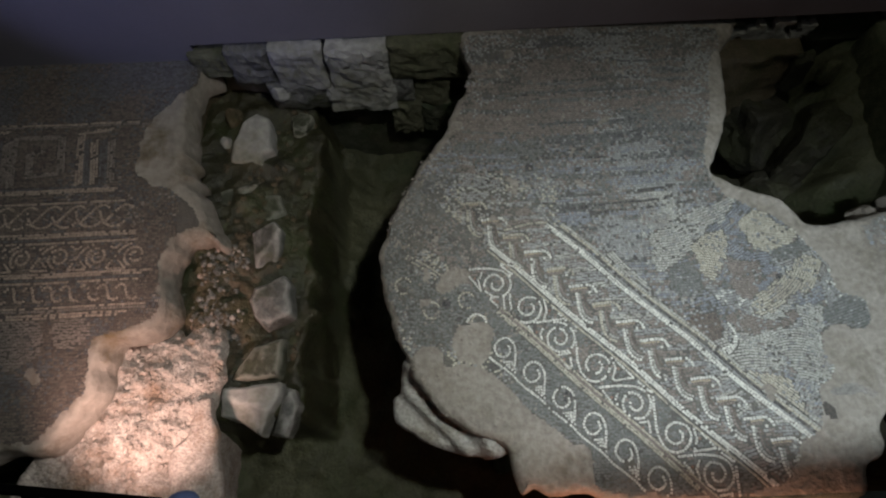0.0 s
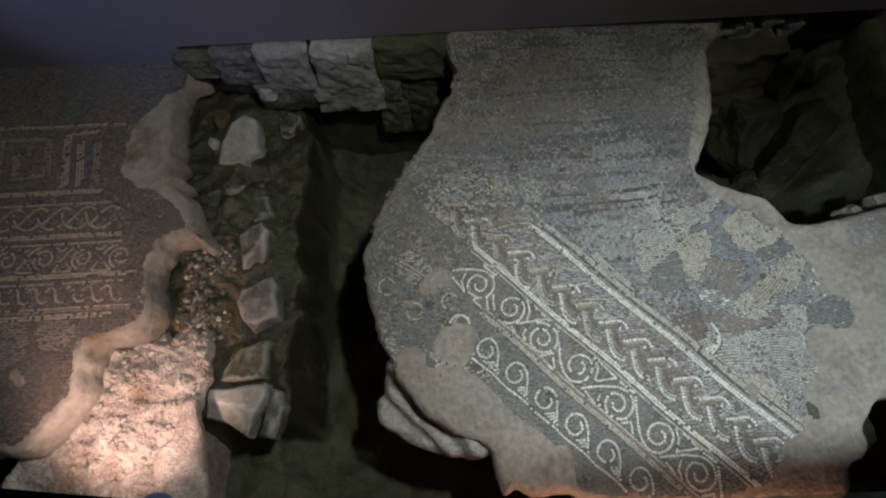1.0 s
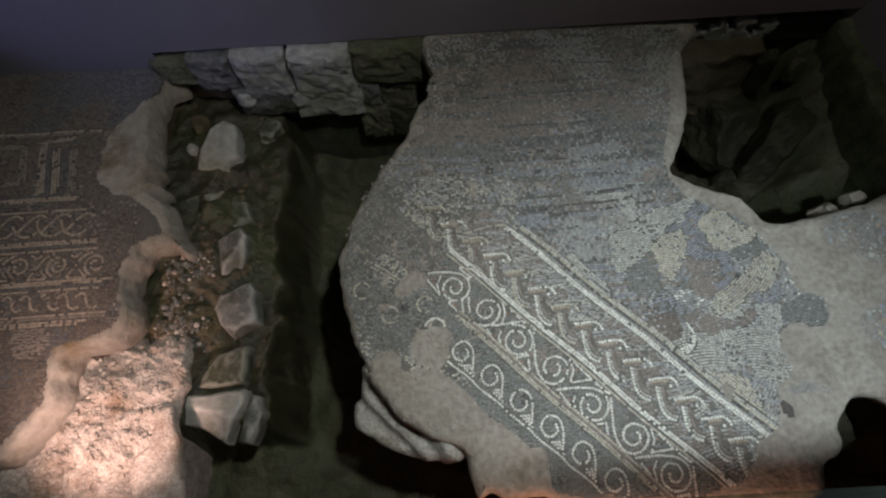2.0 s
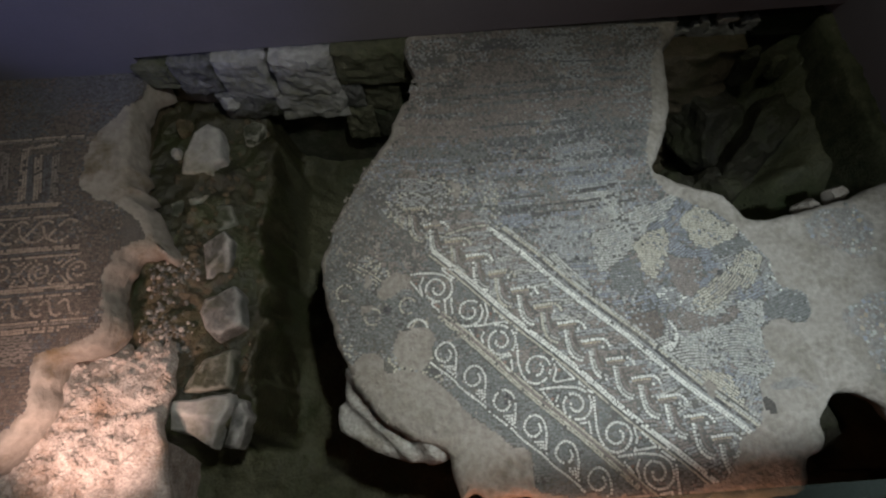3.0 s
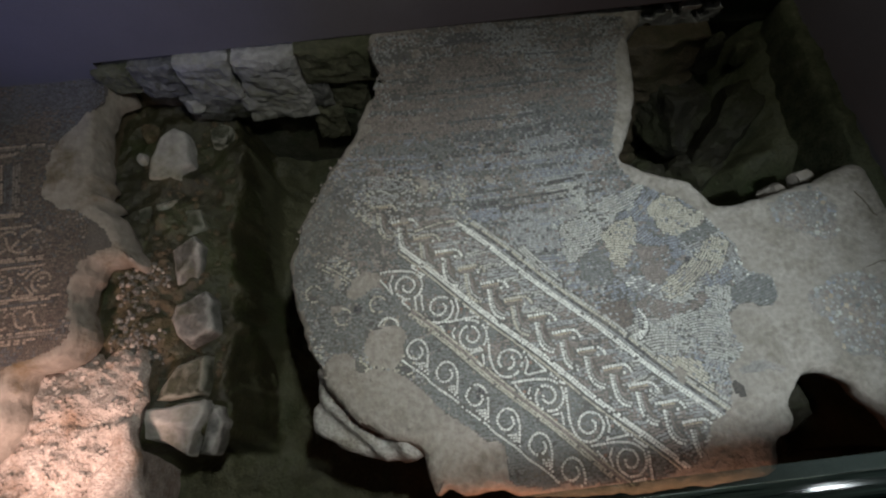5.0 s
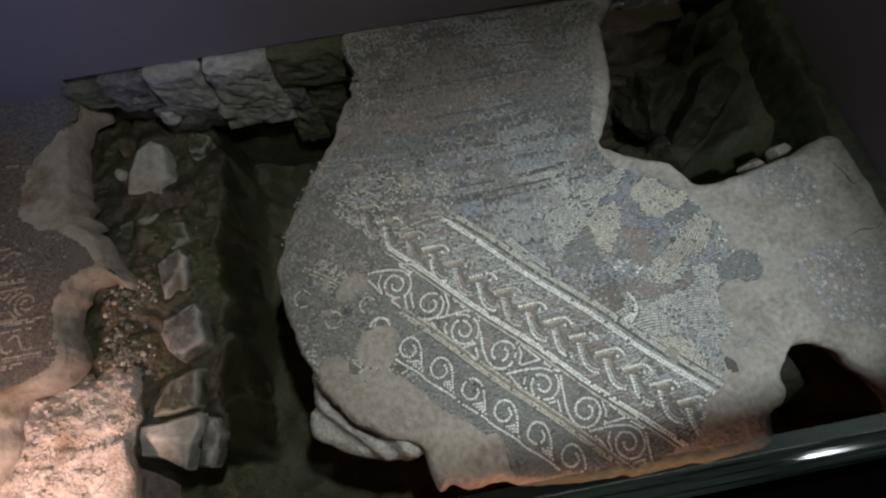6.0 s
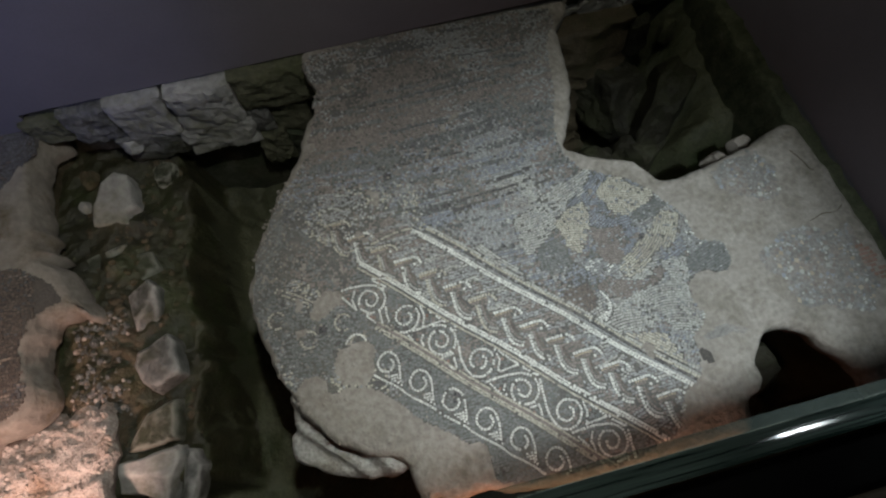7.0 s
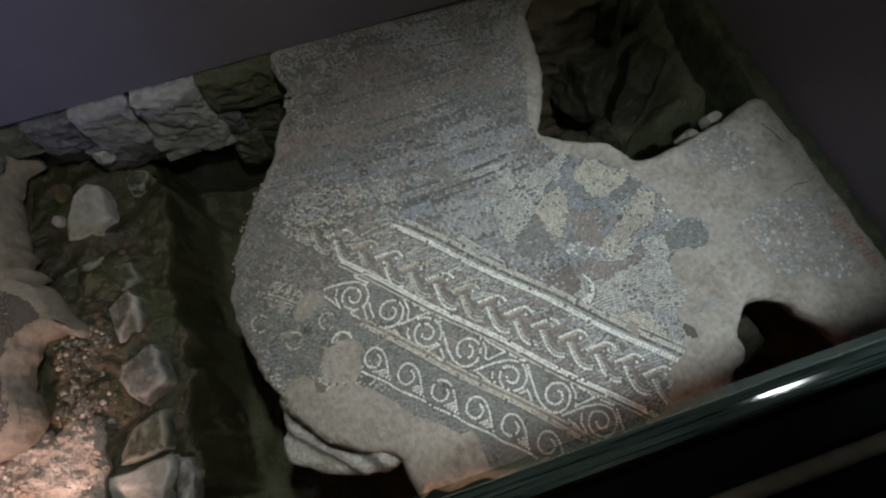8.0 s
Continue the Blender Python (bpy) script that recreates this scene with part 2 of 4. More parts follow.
def part(name, bm, mat, parent=None, label="", smooth=False):
    me = bpy.data.meshes.new(name)
    bm.to_mesh(me)
    bm.free()
    me.materials.append(mat)
    me.polygons.foreach_set("use_smooth", np.full(len(me.polygons), smooth))
    ob = new(name, me)
    if parent:
        ob.parent = parent
    if label:
        ob["label"] = label
    return ob


def box(x0, x1, y0, y1, z0, z1, bevel=0.0):
    bm = bmesh.new()
    bmesh.ops.create_cube(bm, size=1, matrix=Matrix.Translation(((x0 + x1) / 2, (y0 + y1) / 2, (z0 + z1) / 2)) @ Matrix.Diagonal((x1 - x0, y1 - y0, z1 - z0, 1)))
    if bevel:
        bmesh.ops.bevel(bm, geom=bm.edges[:], offset=bevel, segments=3, profile=0.5, affect="EDGES")
    return bm


def tube(a, b, radius, sides=20):
    a, b = Vector(a), Vector(b)
    bm = bmesh.new()
    bmesh.ops.create_cone(bm, cap_ends=True, segments=sides, radius1=radius, radius2=radius, depth=(b - a).length)
    m = Matrix.Translation((a + b) / 2) @ (b - a).to_track_quat("Z", "Y").to_matrix().to_4x4()
    bmesh.ops.transform(bm, matrix=m, verts=bm.verts)
    return bm


def slab_body(name, outline, top, rings, mat, parent, label="", grid=0.02, wobble=0.006, shift=0.0, smooth=True):
    """A slab with a soft, uneven rim. rings: (inset, drop) from the flat top outwards and down."""
    p = catmull(outline)
    if np.sum(p[:, 0] * np.roll(p[:, 1], -1) - p[:, 1] * np.roll(p[:, 0], -1)) < 0:
        p = p[::-1]
    t = np.roll(p, -3, axis=0) - np.roll(p, 3, axis=0)
    nrm = np.stack([t[:, 1], -t[:, 0]], 1) / np.linalg.norm(t, axis=1)[:, None]
    p = p + nrm * (wobble * 2 * fbm(p[:, 0], p[:, 1], 0.06, 3, shift))[:, None]
    verts, faces, n = [], [], len(p)
    for k, (inset, drop) in enumerate(rings):
        q = p - nrm * inset
        if k > 2:
            q = q + nrm * (0.010 * fbm(p[:, 0] + drop * 3, p[:, 1] - drop * 2, 0.05, 3, shift + 3))[:, None]
        z = top(q[:, 0], q[:, 1]) - drop
        verts += np.column_stack([q, z]).tolist()
        if k:
            a, b = (k - 1) * n, k * n
            for i in range(n):
                j = (i + 1) % n
                faces.append((a + j, a + i, b + i, b + j))
    ring0 = p - nrm * rings[0][0]
    xs, ys = np.meshgrid(np.arange(p[:, 0].min(), p[:, 0].max(), grid), np.arange(p[:, 1].min(), p[:, 1].max(), grid))
    xs, ys = xs.ravel() + RNG.uniform(-0.004, 0.004, xs.size), ys.ravel() + RNG.uniform(-0.004, 0.004, xs.size)
    keep = inside(ring0, xs, ys)
    xs, ys = xs[keep], ys[keep]
    near = np.full(len(xs), 9.0)
    for q in ring0:
        near = np.minimum(near, (xs - q[0]) ** 2 + (ys - q[1]) ** 2)
    keep = near > (grid * 0.5) ** 2
    xs, ys = xs[keep], ys[keep]
    from_2d = [Vector(v) for v in ring0] + [Vector((a, b)) for a, b in zip(xs, ys)]
    from mathutils.geometry import delaunay_2d_cdt
    v2, _, f2, _, _, _ = delaunay_2d_cdt(from_2d, [(i, (i + 1) % n) for i in range(n)], [], 1, 1e-5)
    base = len(verts)
    vx, vy = np.array([v.x for v in v2]), np.array([v.y for v in v2])
    verts += np.column_stack([vx, vy, top(vx, vy) - rings[0][1]]).tolist()
    faces += [tuple(base + i for i in f) for f in f2]
    ob = mesh_ob(name, verts, faces, mat, parent, label, smooth=smooth)
    bm = bmesh.new()
    bm.from_mesh(ob.data)
    bmesh.ops.remove_doubles(bm, verts=bm.verts, dist=2e-4)
    bmesh.ops.recalc_face_normals(bm, faces=bm.faces)
    bm.to_mesh(ob.data)
    bm.free()
    ob.data.polygons.foreach_set("use_smooth", np.full(len(ob.data.polygons), smooth))
    return ob


class Layer:
    """Gathers tesserae: curves first, then rows that fill what is left."""

    def __init__(self, x0, y0, x1, y1, cell=0.0015):
        self.x0, self.y0, self.cell = x0, y0, cell
        self.used = np.zeros((int((x1 - x0) / cell) + 2, int((y1 - y0) / cell) + 2), bool)
        self.sets = {}

    def mark(self, x, y, r):
        i, j, k = int((x - self.x0) / self.cell), int((y - self.y0) / self.cell), int(r / self.cell)
        self.used[max(i - k, 0):i + k + 1, max(j - k, 0):j + k + 1] = True

    def free(self, x, y, r):
        i, j, k = int((x - self.x0) / self.cell), int((y - self.y0) / self.cell), int(r / self.cell)
        area = self.used[max(i - k, 0):i + k + 1, max(j - k, 0):j + k + 1]
        return area.size and not area.any()

    def add(self, group, x, y, angle, sx, sy, colour):
        self.sets.setdefault(group, []).append((x, y, angle, sx, sy, colour))

    def curve(self, group, points, colour, allowed, size=0.0115, drop=0.05, wide=1.0, smooth=True):
        p = catmull(points, 0.003, False) if smooth else np.array(points, float)
        d = np.concatenate([[0], np.cumsum(np.linalg.norm(np.diff(p, axis=0), axis=1))])
        s = np.arange(size / 2, d[-1], size * 1.06)
        x, y = np.interp(s, d, p[:, 0]), np.interp(s, d, p[:, 1])
        ex, ey = np.interp(s + 0.003, d, p[:, 0]) - np.interp(s - 0.003, d, p[:, 0]), np.interp(s + 0.003, d, p[:, 1]) - np.interp(s - 0.003, d, p[:, 1])
        kept = [(a, b, c) for a, b, c in zip(x, y, np.arctan2(ey, ex)) if allowed(a, b) and self.free(a, b, size * 0.28)]
        for a, b, c in kept:
            if random.random() > drop:
                self.add(group, a + random.gauss(0, 0.0004), b + random.gauss(0, 0.0004), c + random.gauss(0, 0.08), size * random.uniform(0.78, 0.96) * (1.12 if group == "fillet_lines" else 1.0), size * wide * random.uniform(0.82, 0.98), colour)
                self.mark(a, b, size * 0.42)
            elif drop < 0.3:
                self.mark(a, b, size * 0.42)

    def fill(self, group, x0, y0, x1, y1, pitch, warp, colour, allowed, drop):
        for row in range(int((y1 - y0) / pitch)):
            x = x0 + random.random() * pitch
            while x < x1:
                step = pitch * random.uniform(0.85, 1.3)
                y = y0 + row * pitch
                wx, wy, wa = warp(x, y)
                px, py = x + wx, y + wy + (random.gauss(0, 0.0014) if x + y < 1.15 else 0.0)
                if allowed(px, py) and self.free(px, py, pitch * 0.34) and random.random() > drop(px, py):
                    self.add(group, px, py, wa + random.gauss(0, 0.07), step * 0.96, pitch * random.uniform(0.74, 0.94), colour(px, py, row))
                x += step

    def build(self, group, top, parent, label, height=0.0035):
        a = np.array(self.sets[group])
        n = len(a)
        c, s = np.cos(a[:, 2]), np.sin(a[:, 2])
        z = top(a[:, 0], a[:, 1]) + height + RNG.normal(0, 0.0006, n)
        tx, ty = RNG.normal(0, 0.05, n), RNG.normal(0, 0.05, n)
        verts = np.zeros((n, 8, 3))
        for k, (u, v) in enumerate([(-1, -1), (1, -1), (1, 1), (-1, 1)] * 2):
            shrink = 0.86 if k < 4 else 1.0
            du = u * a[:, 3] / 2 * shrink + RNG.normal(0, 0.0005, n)
            dv = v * a[:, 4] / 2 * shrink + RNG.normal(0, 0.0005, n)
            verts[:, k, 0] = a[:, 0] + du * c - dv * s
            verts[:, k, 1] = a[:, 1] + du * s + dv * c
            verts[:, k, 2] = z + (du * tx + dv * ty if k < 4 else -0.006)
        faces = np.array([(0, 1, 2, 3), (4, 5, 1, 0), (5, 6, 2, 1), (6, 7, 3, 2), (7, 4, 0, 3)])
        faces = (faces[None] + 8 * np.arange(n)[:, None, None]).reshape(-1, 4)
        ob = mesh_ob(group, verts.reshape(-1, 3), faces, TESS, parent, label, np.repeat(a[:, 5].astype(int), 5))
        return tagged(ob, kind="stuff")


def rock_mesh(size, seed, rough=0.28, flat=0.5, cuts=5, level=3):
    """A broken stone: a ball cut by a few planes and roughened; flat top and bottom by the factor flat."""
    rnd = random.Random(seed)
    bm = bmesh.new()
    bmesh.ops.create_icosphere(bm, subdivisions=level, radius=1)
    planes = [(Vector((math.cos(q * math.tau / cuts + rnd.uniform(-0.4, 0.4)), math.sin(q * math.tau / cuts + rnd.uniform(-0.4, 0.4)), rnd.uniform(-0.1, 0.6))).normalized(), rnd.uniform(0.58, 0.82)) for q in range(cuts)]
    planes.append((Vector((rnd.uniform(-0.15, 0.15), rnd.uniform(-0.15, 0.15), 1)).normalized(), flat))
    off = Vector((seed * 1.37, seed * 0.71, seed * 2.11))
    for v in bm.verts:
        for nrm, d in planes:
            over = v.co.dot(nrm) - d
            if over > 0:
                v.co -= nrm * over * 0.98
        v.co += v.co.normalized() * rough * 0.28 * (noise.fractal(v.co * 1.6 + off, 0.7, 2.0, 5))
        v.co = Vector((v.co.x * size[0], v.co.y * size[1], v.co.z * size[2]))
    return bm


def rock(name, place, size, seed, mat, label, turn=0.0, group="", category="stone", flat=0.5, cuts=5):
    ob = part(name, rock_mesh(size, seed, flat=flat, cuts=cuts, level=4, rough=0.42), mat)
    ob.matrix_world = pose(*place, random.uniform(-6, 6), random.uniform(-6, 6), turn)
    return tagged(ob, label, category, group)


# ---- the setting ----
WALL_Y = 1.61


def ground_height(x, y):
    z = np.full(np.shape(x), -1.05)
    edge = 0.13 * fbm(x, y, 0.20, 4)
    ledge = ease(-0.47, -0.55, x + edge) * ease(0.03, 0.17, y + edge)
    z = z + ledge * (0.60 + 0.06 * ease(-0.6, -0.95, x))
    z = z + ease(-0.30, -0.50, x + edge) * (1 - ledge) * 0.10
    right = ease(1.15, 1.90, x + edge) * ease(0.62, 1.05, y)
    z = z + right * (0.38 + 0.40 * ease(1.45, 1.92, x + edge * 2) + 0.12 * ease(1.2, 1.6, y))
    z = z + ease(1.5, 1.9, x) * ease(0.5, 0.2, y) * 0.45
    z = z + 0.03 * ease(-0.76, -0.92, x + edge * 0.5) * ease(0.30, 0.50, y) * ease(1.0, 0.80, y)
    return z + 0.07 * fbm(x, y, 0.22, 4, 2.0) + 0.035 * fbm(x, y, 0.06, 3, 6.0)


def sheet(name, x0, x1, y0, y1, step, height, mat, keep=None, parent=None, label="", smooth=True):
    xs, ys = np.arange(x0, x1 + step / 2, step), np.arange(y0, y1 + step / 2, step)
    gx, gy = np.meshgrid(xs, ys, indexing="ij")
    gz = height(gx, gy)
    verts = np.stack([gx, gy, gz], -1).reshape(-1, 3)
    i, j = np.meshgrid(np.arange(len(xs) - 1), np.arange(len(ys) - 1), indexing="ij")
    a = (i * len(ys) + j).ravel()
    faces = np.stack([a, a + len(ys), a + len(ys) + 1, a + 1], 1)
    if keep is not None:
        faces = faces[keep(gx[:-1, :-1].ravel() + step / 2, gy[:-1, :-1].ravel() + step / 2)]
    return mesh_ob(name, verts, faces, mat, parent, label, smooth=smooth)


tagged(sheet("ground", -2.4, 2.3, -0.6, 1.66, 0.012, ground_height, SOIL), "dark damp earth at the bottom of the excavation", "ground", kind="structure")


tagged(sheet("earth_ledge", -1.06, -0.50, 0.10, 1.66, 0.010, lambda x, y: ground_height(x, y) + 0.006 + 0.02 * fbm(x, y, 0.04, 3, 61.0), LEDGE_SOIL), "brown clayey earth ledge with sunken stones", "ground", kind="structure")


def wall(name, bm, mat, label):
    return tagged(part(name, bm, mat), label, "wall", kind="structure")


north = wall("wall_north", box(-2.6, 2.5, WALL_Y, 1.80, 0.0, 2.7), WALL, "plain grey plaster wall above the ruins")
for v in north.data.vertices:
    if v.co.z < 1.0:
        v.co.z = 0.002 + 0.024 * v.co.x  # its foot climbs slightly to the east
wall("wall_north_base", box(-2.6, -0.99, WALL_Y + 0.003, 1.79, -0.15, 0.008), WALL, "foot of the grey plaster wall")
wall("wall_west", box(-2.6, -2.4, -2.4, WALL_Y, -1.0, 2.7), WALL, "plain grey plaster wall at the far end")
wall("wall_south", box(-2.6, 2.5, -2.6, -2.4, -1.0, 2.7), WALL, "plain grey plaster wall behind the walkway")
east = wall("wall_east", box(0, 0.2, -4.2, 0.3, -0.045, 2.7), WALL, "plain grey plaster wall beside the mosaic")
east.matrix_world = pose(1.955, 1.60, 0.0, 0, 0, 4.0)
tagged(part("ceiling", box(-2.6, 2.5, -2.6, 1.8, 2.7, 2.8), CEILING), "dark ceiling over the hall", "ceiling", kind="structure")
wall("footing_north", box(-2.6, 2.5, 1.665, 1.80, -1.6, -0.155), STONE_DARK, "dark earthy wall footing below floor level")
wall("footing_north_top", box(-0.988, 2.5, 1.645, 1.80, -0.153, -0.034), STONE_DARK, "dark earthy wall footing below floor level")
foot = wall("footing_east", box(0.035, 0.2, -4.2, 0.3, -1.6, -0.049), STONE_DARK, "dark earthy wall footing below floor level")
foot.matrix_world = east.matrix_world
tagged(part("walkway", box(-2.4, 2.0, -2.4, -0.26, 0.12, 0.20), DECK), "dark walkway deck beside the excavation", "walkway", kind="structure")
wall("walkway_front", box(-2.4, 2.0, -0.62, -0.58, -1.0, 0.116), DECK, "dark board below the walkway")


# ---- the main mosaic ----
def main_top(x, y):
    return 0.012 * fbm(x, y, 0.40, 2, 1.0) + 0.007 * fbm(x, y, 0.08, 3, 4.0) + 0.011 * ease(0.45, 0.05, x) * fbm(x, y, 0.035, 3, 54.0)


WEST_RIM = [(0.215, 1.66), (0.175, 1.40), (0.107, 1.286), (0.052, 1.149), (-0.056, 0.987), (-0.132, 0.854), (-0.174, 0.747), (-0.203, 0.685), (-0.206, 0.622), (-0.188, 0.539),
            (-0.168, 0.438), (-0.155, 0.38), (-0.111, 0.284), (-0.079, 0.20), (0.009, 0.096), (0.113, 0.028), (0.182, -0.002), (0.207, -0.03), (0.218, -0.103), (0.241, -0.149), (0.276, -0.135)]
SOUTH_RIM = [(0.325, -0.155), (0.42, -0.15), (0.52, -0.175), (0.70, -0.20), (1.0, -0.21), (1.24, -0.20), (1.304, -0.165), (1.326, -0.115), (1.365, -0.085), (1.396, -0.037), (1.401, 0.002),
             (1.442, 0.062), (1.496, 0.090), (1.597, 0.059), (1.644, -0.008), (1.70, -0.077), (1.718, -0.13), (1.76, -0.22), (2.0, -0.22)]
EAST_RIM = [(2.02, 0.0), (2.005, 0.23), (1.982, 0.577), (1.955, 0.79), (1.90, 0.822), (1.832, 0.803), (1.713, 0.766), (1.598, 0.741), (1.487, 0.722), (1.40, 0.716), (1.351, 0.722),
            (1.320, 0.768), (1.280, 0.817), (1.184, 0.861), (1.078, 0.912), (1.053, 0.948), (1.089, 1.018), (1.131, 1.085), (1.151, 1.139), (1.179, 1.268), (1.20, 1.46), (1.215, 1.66)]
RIM = WEST_RIM + SOUTH_RIM + EAST_RIM
mosaic = new("mosaic_floor")
tagged(mosaic, "large lifted slab of grey and white patterned mosaic on mortar", "mosaic floor")
slab_body("mortar_bed", RIM, main_top, [(0.034, 0.0), (0.022, 0.003), (0.012, 0.009), (0.004, 0.020), (0.0, 0.036), (0.004, 0.055), (0.004, 0.075), (0.018, 0.100), (0.05, 0.125)], MORTAR, mosaic, "rounded beige repair mortar", grid=0.014, wobble=0.010)
slab_body("earth_core", RIM, main_top, [(0.06, 0.10), (0.045, 0.115), (0.040, 0.14), (0.05, 0.2), (0.06, 0.3), (0.05, 0.5), (0.03, 0.7), (0.02, 0.92)], SOIL, mosaic, "dark earth under the mosaic", grid=0.05, shift=5.0)
LOBE = [(-0.110, 0.29), (-0.135, 0.20), (-0.172, 0.165), (-0.165, 0.105), (-0.124, 0.060), (0.008, -0.008), (0.113, -0.036), (0.185, -0.030), (0.30, 0.02), (0.25, 0.25), (0.05, 0.36)]


def lobe_top(x, y):
    """Two worn terraces that climb towards the slab."""
    s = (x + y) / 1.4142 + 0.03 * fbm(x, y, 0.14, 3, 2.0)
    return main_top(x, y) - 0.150 + 0.050 * ease(0.020, 0.042, s) + 0.055 * ease(0.070, 0.105, s) + 0.022 * fbm(x, y, 0.05, 4, 9.0)


slab_body("mortar_layer", LOBE, lobe_top, [(0.022, 0.0), (0.014, 0.004), (0.007, 0.012), (0.001, 0.024), (0.0, 0.045), (0.012, 0.075), (0.05, 0.11)], LOWER_MORTAR, mosaic, "grey lower mortar in worn terraces", grid=0.009, wobble=0.010, shift=2.0)

FIELD_WEST = [(0.225, 1.60), (0.170, 1.40), (0.115, 1.24), (0.068, 1.122), (-0.036, 0.962), (-0.112, 0.83), (-0.168, 0.703), (-0.180, 0.599), (-0.150, 0.436), (-0.105, 0.30), (0.00, 0.245), (0.13, 0.245),
              (0.22, 0.165), (0.365, 0.022), (0.455, -0.030), (0.489, -0.138), (0.72, -0.165), (0.997, -0.16)]
FIELD_EAST = [(1.124, -0.037), (1.189, 0.0), (1.215, 0.10), (1.235, 0.14), (1.28, 0.155), (1.291, 0.19), (1.274, 0.246), (1.305, 0.325), (1.447, 0.339), (1.467, 0.407), (1.371, 0.456), (1.36, 0.561),
              (1.319, 0.64), (1.236, 0.724), (1.09, 0.822), (1.035, 0.901), (1.03, 1.023), (1.075, 1.148), (1.12, 1.40), (1.14, 1.60)]
FIELD = catmull(FIELD_WEST + FIELD_EAST, 0.02)
LACUNAE = [(0.062, 0.550, 0.052, 0.055), (0.109, 0.321, 0.075, 0.070), (0.533, 0.894, 0.018, 0.026), (0.293, 0.902, 0.020, 0.022), (-0.04, 0.26, 0.05, 0.06)]


WEAR = random.Random(5)
for _ in range(46):
    wx, wy = WEAR.uniform(-0.15, 1.1), WEAR.uniform(0.1, 1.5)
    if wx < 0.25 or wy > 0.85 or wx + wy > 1.2:
        LACUNAE.append((wx, wy, WEAR.uniform(0.007, 0.024), WEAR.uniform(0.007, 0.020)))


class Mask:
    """A looked-up mask of a field, ragged at its border, with the lacunae taken out."""

    def __init__(self, poly, holes, ragged, cell=0.004):
        lo, hi = np.min(poly, axis=0) - 0.02, np.max(poly, axis=0) + 0.02
        self.lo, self.cell = lo, cell
        gx, gy = np.meshgrid(np.arange(lo[0], hi[0], cell), np.arange(lo[1], hi[1], cell), indexing="ij")
        dx, dy = ragged * fbm(gx, gy, 0.07, 3, 8.0), ragged * fbm(gx, gy, 0.07, 3, 15.0)
        self.map = inside(poly, gx + dx, gy + dy)
        for hx, hy, rx, ry in holes:
            self.map &= ((gx + 1.8 * dx - hx) / rx) ** 2 + ((gy + 1.8 * dy - hy) / ry) ** 2 > 1

    def __call__(self, x, y):
        i, j = int((x - self.lo[0]) / self.cell), int((y - self.lo[1]) / self.cell)
        return 0 <= i < self.map.shape[0] and 0 <= j < self.map.shape[1] and bool(self.map[i, j])


R2 = math.sqrt(2)
S_A, S_B, S_C = 0.812, 0.600, 0.452


def band(u, s):
    """From along and across the slanting borders to the plan."""
    return ((u + s) / R2, (s - u) / R2)


on_field = Mask(FIELD, LACUNAE, 0.035)
main = Layer(-0.3, -0.3, 1.6, 1.65)
# fillets: white lines that part the borders
for s, colour, start, size in [(S_A + 0.034, PALE, -0.20, 0.0095), (S_A + 0.025, CREAM, -0.20, 0.0095), (S_A + 0.014, DARK, -0.17, 0.008), (S_A + 0.006, GREY, -0.20, 0.008), (S_A - 0.003, WHITE, -0.24, 0.0095), (S_A - 0.012, WHITE, -0.24, 0.0095),
                               (S_B + 0.012, WHITE, -0.33, 0.0095), (S_B + 0.003, WHITE, -0.33, 0.0095), (S_B - 0.012, CREAM, -0.33, 0.008),
                               (S_C + 0.012, CREAM, -0.16, 0.008), (S_C + 0.004, BROWN, -0.16, 0.008), (S_C - 0.004, CREAM, -0.16, 0.008), (S_C - 0.012, CREAM, -0.16, 0.008)]:
    ends = [band(start + 1.2 * k / 12, s + 0.003 * math.sin(k * 1.3)) for k in range(13)]
    main.curve("fillet_lines", ends, colour, on_field, size, 0.45 if colour == DARK else 0.04)


def spiral(cx, cy, r0, r1, turns, start, hand=1):
    n = 26
    return [(cx + (r0 + (r1 - r0) * k / n) * math.cos(start + hand * turns * math.tau * k / n), cy + (r0 + (r1 - r0) * k / n) * math.sin(start + hand * turns * math.tau * k / n)) for k in range(n + 1)]


def arc(cx, cy, r, a0, a1, n=14):
    return [(cx + r * math.cos(a0 + (a1 - a0) * k / n), cy + r * math.sin(a0 + (a1 - a0) * k / n)) for k in range(n + 1)]


LOW_SCROLL = [(-0.052, 0.121), (-0.056, 0.067), (-0.058, 0.015), (-0.050, -0.020), (-0.034, -0.043), (-0.005, -0.052), (0.027, -0.038), (0.045, -0.006), (0.036, 0.024), (0.004, 0.036), (-0.024, 0.022), (-0.032, -0.006), (-0.012, -0.026), (0.012, -0.020), (0.020, 0.002), (0.006, 0.014)]
HIGH_SCROLL = [(-0.110, 0.052), (-0.060, 0.055), (-0.020, 0.054), (0.022, 0.046), (0.049, 0.020), (0.049, -0.016), (0.026, -0.044), (-0.010, -0.046), (-0.037, -0.022), (-0.035, 0.012), (-0.010, 0.032), (0.018, 0.022), (0.026, -0.004), (0.006, -0.024), (-0.014, -0.014), (-0.012, 0.006)]
LOW_WEDGES = [[(-0.128, 0.037), (-0.080, 0.044), (-0.080, -0.018), (-0.128, 0.037)], [(0.056, 0.026), (0.063, -0.014), (0.046, -0.052), (0.118, -0.044), (0.062, 0.020)]]
HIGH_WEDGES = [[(-0.100, 0.044), (-0.052, -0.026), (-0.060, 0.014), (-0.046, 0.040)], [(0.020, 0.066), (0.060, 0.030), (0.062, 0.062), (0.020, 0.070)]]
